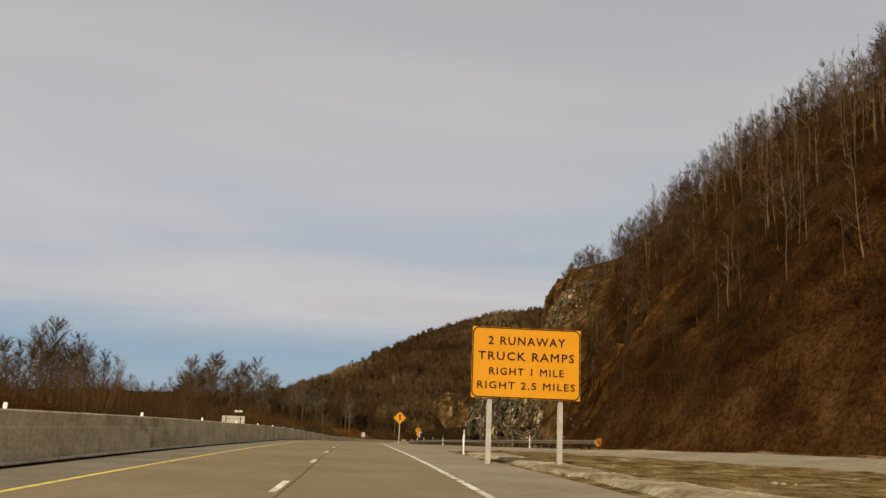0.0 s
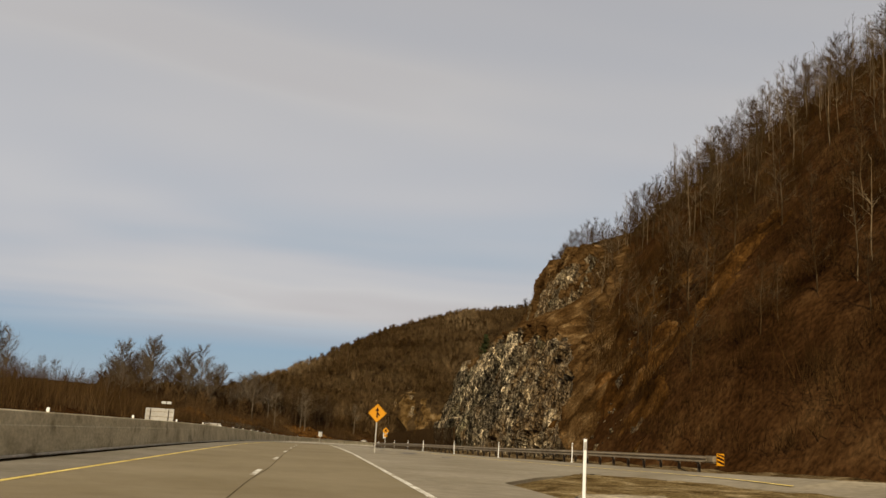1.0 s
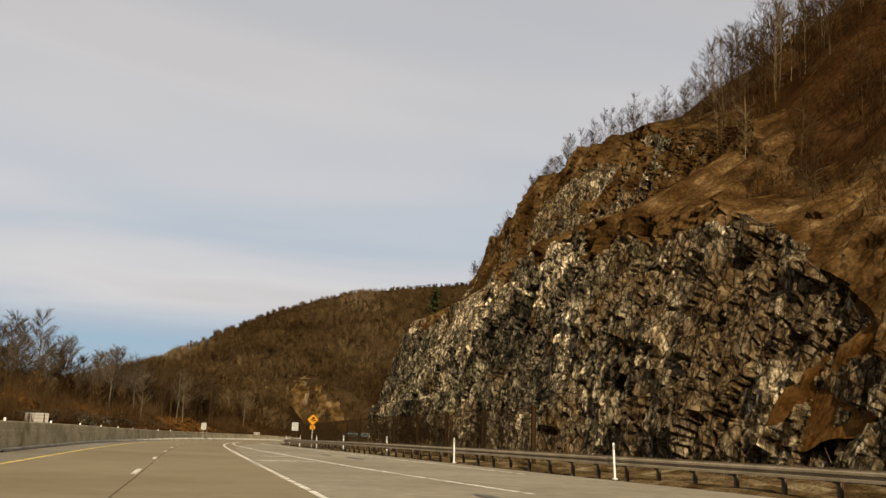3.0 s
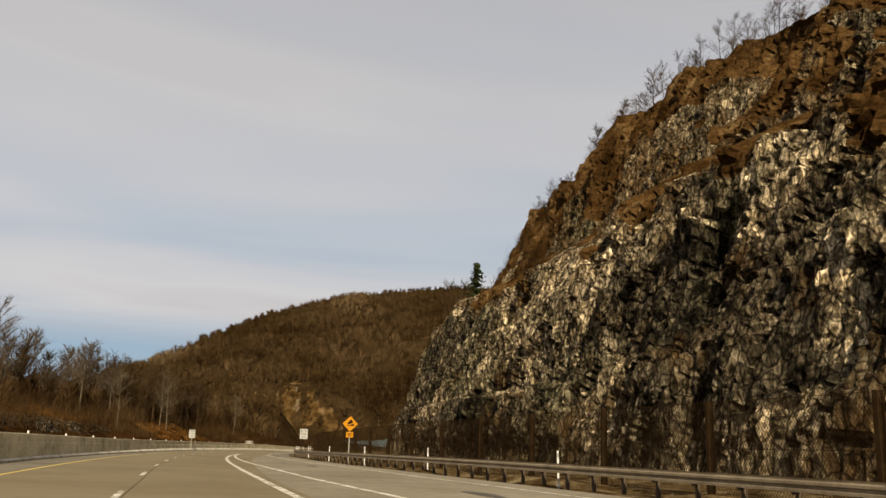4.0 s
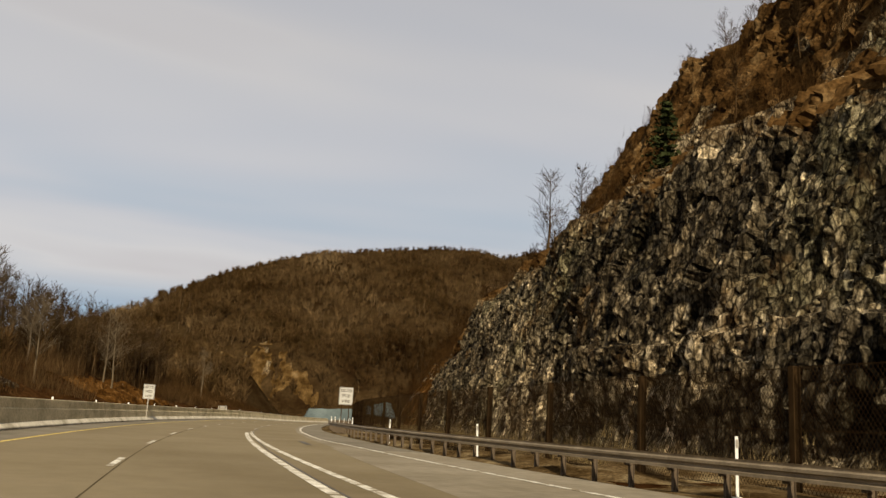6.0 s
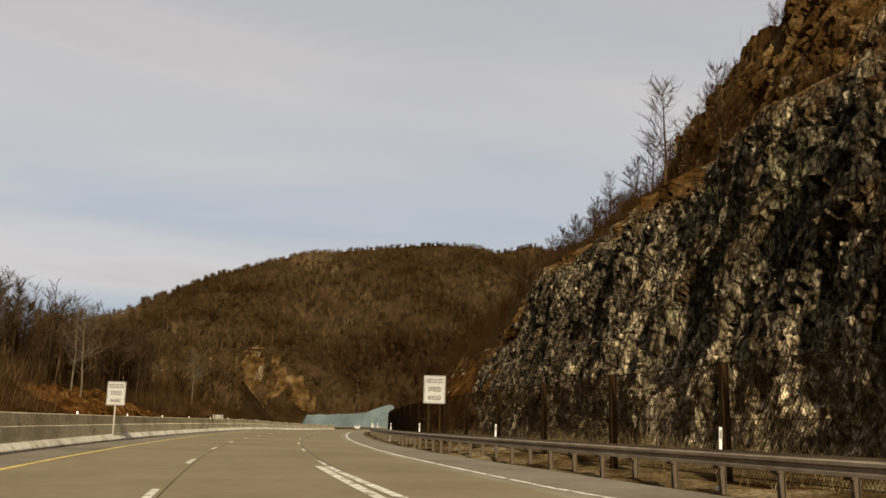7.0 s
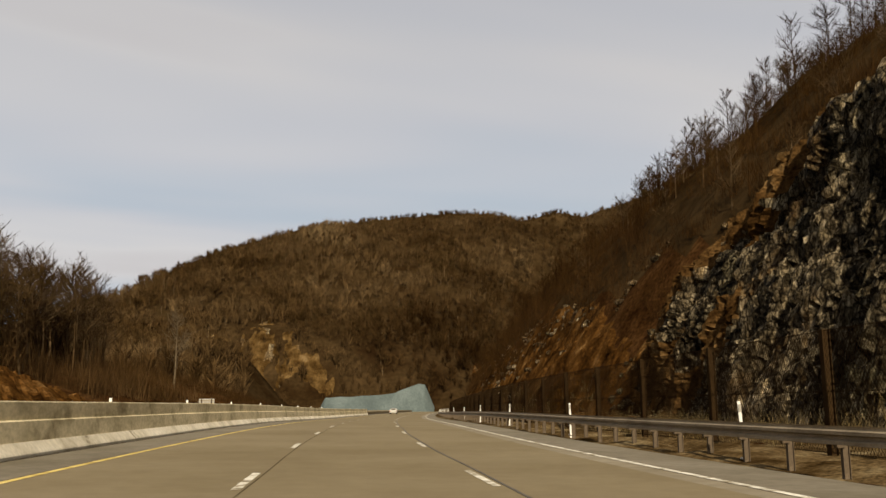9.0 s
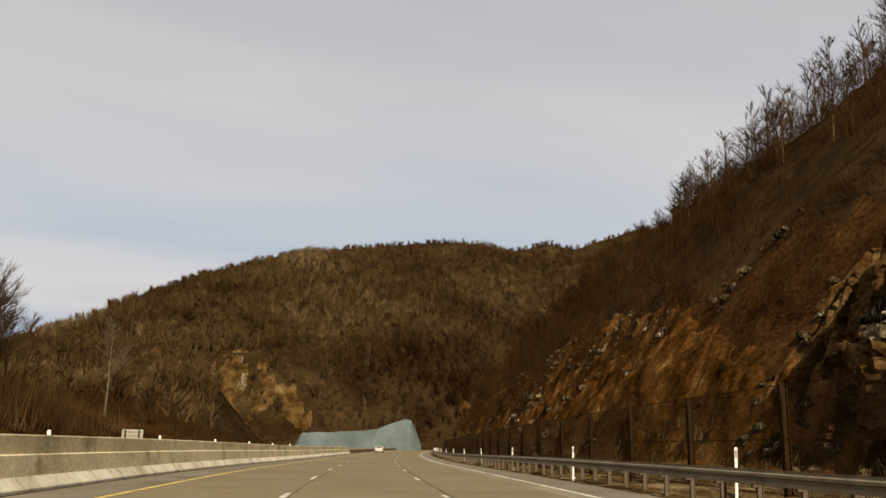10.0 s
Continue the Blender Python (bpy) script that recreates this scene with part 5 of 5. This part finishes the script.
first = delineator(along(86.4, -0.2) @ pose(0, 0, 0, 0, 0.6, 0))
for k in range(1, 33):
    s = float(np.interp(k, [0, 3, 5, 8, 11, 13, 15, 17, 33], [86.4, 132.8, 164.3, 210.5, 257.0, 288.9, 320.5, 352, 605]))
    copy_thing(first, along(s, 0.24 if k > 3 else -0.2) @ pose(0, 0, 0, random.uniform(-2, 2), random.uniform(-4, 1.5), 0))
delineator(stand(48, 5.75), 1.25, "slim white plastic delineator post at the tip of the grass")


# ---- signs ----
def text_mesh(words, size, width=None):
    cu = bpy.data.curves.new("legend", "FONT")
    cu.body, cu.size, cu.align_x, cu.align_y, cu.extrude, cu.resolution_u, cu.bevel_depth, cu.bevel_resolution = words, size, "CENTER", "CENTER", 0.001, 2, size * 0.014, 0
    cu.space_character = 1.2
    ob = bpy.data.objects.new("legend", cu)
    scene.collection.objects.link(ob)
    me = bpy.data.meshes.new_from_object(ob.evaluated_get(bpy.context.evaluated_depsgraph_get()))
    bpy.data.objects.remove(ob)
    bpy.data.curves.remove(cu)
    xs = [v.co.x for v in me.vertices]
    k = width / (max(xs) - min(xs)) if width else 1.0
    me.transform(Matrix.Rotation(radians(90), 4, "X") @ Matrix.Diagonal((k, 1, 1, 1)))
    return me


def legend(parent, words, size, width, z, y=-0.012):
    """Each letter is a piece of its own."""
    me = text_mesh(words, size, width)
    bm = bmesh.new()
    bm.from_mesh(me)
    bmesh.ops.remove_doubles(bm, verts=bm.verts[:], dist=1e-5)
    left = set(bm.faces)
    while left:
        todo, found = [left.pop()], []
        while todo:
            f = todo.pop()
            found.append(f)
            for v in f.verts:
                for g in v.link_faces:
                    if g in left:
                        left.remove(g)
                        todo.append(g)
        sub = bmesh.new()
        made = {}
        for f in found:
            vs = []
            for v in f.verts:
                if v.index not in made:
                    made[v.index] = sub.verts.new(v.co)
                vs.append(made[v.index])
            try:
                sub.faces.new(vs)
            except ValueError:
                pass
        ob = part("letter", sub, sign_black, parent)
        ob.location = (0, y, z)
    bm.free()


def channel_post(name, x, y, low, high, material, parent):
    bm = box((0.075, 0.008, high - low), (x, y, (low + high) / 2))
    for dx in (-0.0335, 0.0335):
        bmesh.ops.create_cube(bm, size=1, matrix=Matrix.Translation((x + dx, y + 0.019, (low + high) / 2)) @ Matrix.Diagonal((0.008, 0.03, high - low, 1)))
    return part(name, bm, material, parent)


# truck ramp notice
sign = empty("runaway_ramp_sign", stand(32.2, 6.1))
tagged(sign, "large orange-yellow sign with black lettering on two grey posts", "road sign")
panel = part("panel", slab([(-2.0, -1.28), (2.0, -1.28), (2.0, 1.28), (-2.0, 1.28)], 0.03), sign_yellow, sign)
panel.location = (0, 0, 3.6)
b_ = part("border", ring(rounded(3.98, 2.54, 0.22), rounded(3.90, 2.46, 0.19), 0.006), sign_black, panel, "thin black border")
b_.location = (0, -0.006, 0)
for words, size, width, z in (("2 RUNAWAY", 0.42, 2.85, 0.78), ("TRUCK RAMPS", 0.42, 3.55, 0.22), ("RIGHT 1 MILE", 0.36, 2.75, -0.33), ("RIGHT 2.5 MILES", 0.36, 3.6, -0.83)):
    legend(panel, words, size, width, z)
for x in (-1.3, 1.3):
    bm = box((0.17, 0.018, 5.0), (x, 0.095, 2.2))
    bmesh.ops.create_cube(bm, size=1, matrix=Matrix.Translation((x, 0.175, 2.2)) @ Matrix.Diagonal((0.018, 0.142, 5.0, 1)))
    bmesh.ops.create_cube(bm, size=1, matrix=Matrix.Translation((x, 0.255, 2.2)) @ Matrix.Diagonal((0.17, 0.018, 5.0, 1)))
    post_ = part("post", bm, galvanised, sign, "grey galvanised steel beam post")
    part("bracket", box((0.12, 0.02, 0.10), (x, 0.076, 2.2), 0.004), galvanised, post_)
for z in (2.75, 3.6, 4.45):
    part("stringer", box((3.8, 0.05, 0.07), (0, 0.055, z)), galvanised, sign)


def diamond(side):
    d = side / math.sqrt(2)
    r = side * 0.06
    pts = rounded(side, side, r, 4)
    return [((x - z) / math.sqrt(2), (x + z) / math.sqrt(2)) for x, z in pts]


def diamond_sign(name, m, centre, label):
    ob = empty(name, m)
    tagged(ob, label, "road sign")
    p_ = part("panel", slab(diamond(0.88), 0.004), sign_yellow, ob)
    p_.location = (0, 0, centre)
    rim = part("border", ring(diamond(0.85), diamond(0.825), 0.003), sign_black, p_, "thin black border")
    rim.location = (0, -0.003, 0)
    channel_post("post", 0, 0.01, -0.3, centre + 0.45, galvanised, ob)
    return ob, p_


ob, p_ = diamond_sign("merge_sign", stand(89.2, 4.2), 2.55, "yellow diamond merge sign on a galvanised post")
arrow = [(-0.05, -0.30), (0.05, -0.30), (0.05, -0.08), (0.13, -0.20), (0.19, -0.15), (0.05, 0.06), (0.05, 0.14), (0.15, 0.14), (0.0, 0.38), (-0.15, 0.14), (-0.05, 0.14)]
part("arrow", slab(arrow, 0.003), sign_black, p_, "black merging arrow").location = (0, -0.004, 0)
ob, p_ = diamond_sign("hill_sign", stand(190.2, 11.6, 0.0), 2.97, "yellow diamond steep-hill truck sign with a small plate beneath")
part("slope", slab([(-0.30, -0.17), (0.30, -0.17), (0.30, 0.02)], 0.003), sign_black, p_, "black wedge").location = (0, -0.004, 0)
tr = part("truck", slab([(-0.20, -0.09), (0.22, 0.05), (0.13, 0.31), (-0.09, 0.24), (-0.06, 0.13), (-0.16, 0.09), (-0.21, 0.02)], 0.003), sign_black, p_, "black truck figure")
tr.location = (0, -0.004, 0.02)
pl = part("plate", slab(rounded(0.55, 0.42, 0.04), 0.004), sign_yellow, ob, "small yellow plate")
pl.location = (0, 0, 2.13)
for z, w in ((0.07, 0.34), (-0.08, 0.28)):
    part("bar", box((w, 0.003, 0.07), (0, -0.003, z)), sign_black, pl)


def speed_sign(name, m, w, h, low, posts, label):
    ob = empty(name, m)
    tagged(ob, label, "road sign", "reduced speed signs")
    p_ = part("panel", slab(rounded(w, h, 0.05), 0.005), sign_white, ob)
    p_.location = (0, 0, low + h / 2)
    rim = part("border", ring(rounded(w - 0.05, h - 0.05, 0.04), rounded(w - 0.09, h - 0.09, 0.03), 0.003), sign_black, p_, "thin black border")
    rim.location = (0, -0.003, 0)
    for words, k, width in (("REDUCED", 0.3, 0.76), ("SPEED", 0.0, 0.60), ("AHEAD", -0.3, 0.60)):
        legend(p_, words, h * 0.235, w * width, h * k)
    for x in posts:
        channel_post("post", x, 0.012, -low if low < 0 else -0.3, low + h * 0.9, galvanised if len(posts) == 1 else brown_steel, ob)
    return ob


speed_sign("reduced_speed_sign", stand(257.2, 9.42), 1.17, 1.47, 2.26, (-0.31, 0.31), "white reduced speed sign on two brown posts behind the guardrail")
speed_sign("reduced_speed_sign", stand(258.7, -7.07, 0.34), 0.92, 1.22, 1.45, (0.0,), "white reduced speed sign on a post at the median barrier")


# sign boards of the other carriageway
def board(m, w, h, low, label, tab=False):
    ob = empty("guide_sign", m)
    tagged(ob, label, "road sign", "signs of the other carriageway")
    part("panel", slab(rounded(w, h, 0.08), 0.03), dull_metal, ob).location = (0, 0, low + h / 2)
    for k in range(3):
        part("rail", box((w * 0.94, 0.04, 0.09), (0, -0.025, low + h * (0.2 + 0.3 * k)), 0.01), steel, ob, "grey stiffening rail")
    for x in (-w * 0.32, w * 0.32):
        part("post", box((0.12, 0.10, low + h * 0.95 + 0.8), (x, -0.10, (low + h * 0.95 - 0.8) / 2)), brown_steel, ob)
    if tab:
        part("tab", slab(rounded(1.4, 0.36, 0.05), 0.03), sign_white, ob, "small upper plate").location = (w * 0.2, 0, low + h + 0.85)
        part("tab_post", box((0.08, 0.06, 1.2), (w * 0.2, -0.05, low + h + 0.45)), brown_steel, ob)
    return ob


board(stand(165, -22.4, 0.3), 4.0, 2.4, 1.1, "back of a large pale guide sign with a small upper plate", True)
board(stand(222, -24.6, 0.3), 3.1, 1.5, 1.2, "back of a pale guide sign across the highway")
board(stand(389, -22.6, 0.2), 2.0, 1.2, 1.15, "back of a small pale sign across the highway")


# ---- a car ahead ----
def car(m):
    ob = empty("car", m)
    tagged(ob, "white saloon car driving ahead on the highway", "car")
    prof = [(-2.25, 0.35), (-2.3, 0.62), (-2.15, 0.92), (-1.6, 1.0), (-1.1, 1.38), (0.3, 1.42), (1.05, 1.02), (2.0, 0.88), (2.3, 0.62), (2.25, 0.33)]
    bm = bmesh.new()
    rows = [[bm.verts.new((x * (1.0 if z < 1.05 else 0.78), y, z)) for y, z in prof] for x in (-0.88, 0.88)]
    n = len(prof)
    for i in range(n):
        j = (i + 1) % n
        bm.faces.new((rows[0][i], rows[0][j], rows[1][j], rows[1][i]))
    bm.faces.new(rows[0][::-1])
    bm.faces.new(rows[1])
    bmesh.ops.recalc_face_normals(bm, faces=bm.faces[:])
    bmesh.ops.bevel(bm, geom=bm.edges[:], offset=0.06, segments=2, affect="EDGES")
    part("body", bm, sign_white, ob)
    bm = bmesh.new()
    bm.faces.new([bm.verts.new(v) for v in ((-0.62, -1.60, 1.03), (0.62, -1.60, 1.03), (0.56, -1.20, 1.34), (-0.56, -1.20, 1.34))])
    part("rear_window", bm, seal, ob, "dark rear window").location = (0, -0.03, 0.02)
    for x in (-0.74, 0.74):
        part("tail_light", box((0.22, 0.05, 0.14), (x, -2.26, 0.76), 0.01), red_lens, ob, "red tail light")
        for y in (-1.4, 1.4):
            bm = bmesh.new()
            bmesh.ops.create_cone(bm, cap_ends=True, segments=18, radius1=0.32, radius2=0.32, depth=0.22, matrix=Matrix.Translation((x * 1.03, y, 0.32)) @ Matrix.Rotation(radians(90), 4, "Y"))
            part("wheel", bm, seal, ob)
    return ob


red_lens = mat("red_lens", [(0.35, 0.01, 0.01), (0.45, 0.02, 0.02)], 2.0, 0.3)
car(stand(500, -3.3))


# ---- single trees ----
def pine(m, high, seed, label):
    r = random.Random(seed)
    ob = empty("pine_tree", m)
    tagged(ob, label, "tree", "evergreen trees")
    bm = bmesh.new()
    bmesh.ops.create_cone(bm, cap_ends=True, segments=7, radius1=high * 0.022, radius2=0.02, depth=high, matrix=Matrix.Translation((0, 0, high / 2)))
    part("trunk", bm, bark, ob)
    bm = bmesh.new()
    z = high * 0.14
    while z < high * 0.99:
        reach = high * 0.33 * (1 - z / high) ** 0.75 + 0.12
        for k in range(r.randint(5, 8)):
            a = r.uniform(0, 6.28)
            ln = reach * r.uniform(0.55, 1.1)
            for j in range(5):
                u = (j + 1) / 5
                c = Vector((math.cos(a) * ln * u, math.sin(a) * ln * u, z - ln * 0.18 * u + r.uniform(-0.08, 0.08)))
                w = 0.30 * high / 6 * (1.25 - u * 0.6)
                q = [c + Vector((r.uniform(-w, w), r.uniform(-w, w), r.uniform(-w, w) * 0.6)) for _ in range(4)]
                vs = [bm.verts.new(p0) for p0 in q]
                for i in ((0, 1, 2), (0, 2, 3), (0, 3, 1), (1, 3, 2)):
                    bm.faces.new([vs[x] for x in i])
        z += high * r.uniform(0.035, 0.055)
    part("crown", bm, needle, ob)
    return ob


def on_land(s, lat, more=0.0):
    return stand(s, lat, float(land(s, lat)) + more)


for s, lat, dz, high, seed in ((239, 48.3, 40.3, 2.8, 1), (245, 32.9, 20.0, 8.2, 2), (540, 25.5, 13.0, 7.0, 7), (505, 38, 28.0, 6.0, 9)):
    pine(stand(s, lat, dz), high, seed, "small dark green pine on the rocky slope")


def bare_tree(m, high, seed, material, label):
    ob = empty("bare_tree", m)
    tagged(ob, label, "tree", "single bare trees")
    v, q = limbs(seed, high, 0, 0, 0.1, high * 0.014, 7, joints=5, simple=False)
    t_ = new("trunk", raw_mesh("trunk", v, q, None, material, True))
    t_.parent = ob
    v, q = limbs(seed, high, 30, 7, 0.38, high * 0.013, joints=5, thin=0.022, simple=False)
    c_ = new("crown", raw_mesh("crown", v[30:], q[15:] - 30, None, material))
    c_.parent = ob
    return ob


for s, lat, dz, high, seed in ((282.6, 32.6, 20.3, 11.0, 201), (276, 35, 22.5, 8.0, 202), (290, 34, 22.0, 7.0, 203), (232, 47, 39.5, 6.0, 204), (224, 48, 40, 6.5, 205), (216, 49, 40.5, 7.0, 206), (240, 42, 31, 5.0, 207), (247, 40, 28, 5.0, 208)):
    bare_tree(stand(s, lat, dz), high, seed, bark, "bare grey tree standing on top of the rock cut")
for s, lat, high, seed in ((450, 52, 8.5, 221), (441, 48.5, 7.5, 222), (432, 49, 7.0, 223), (492, 49, 4.5, 224), (502, 53, 4.5, 225), (518, 56, 4.0, 226)):
    bare_tree(on_land(s, lat, -0.3), high, seed, bark, "bare grey tree on the skyline of the hillside")
for s, lat, high, seed in ((420, -35.5, 12.5, 211), (330, -29, 12.0, 212), (338, -33, 13.0, 213), (300, -30, 11, 214)):
    bare_tree(on_land(s, lat, -0.3), high, seed, pale_bark, "tall pale bare tree across the highway")
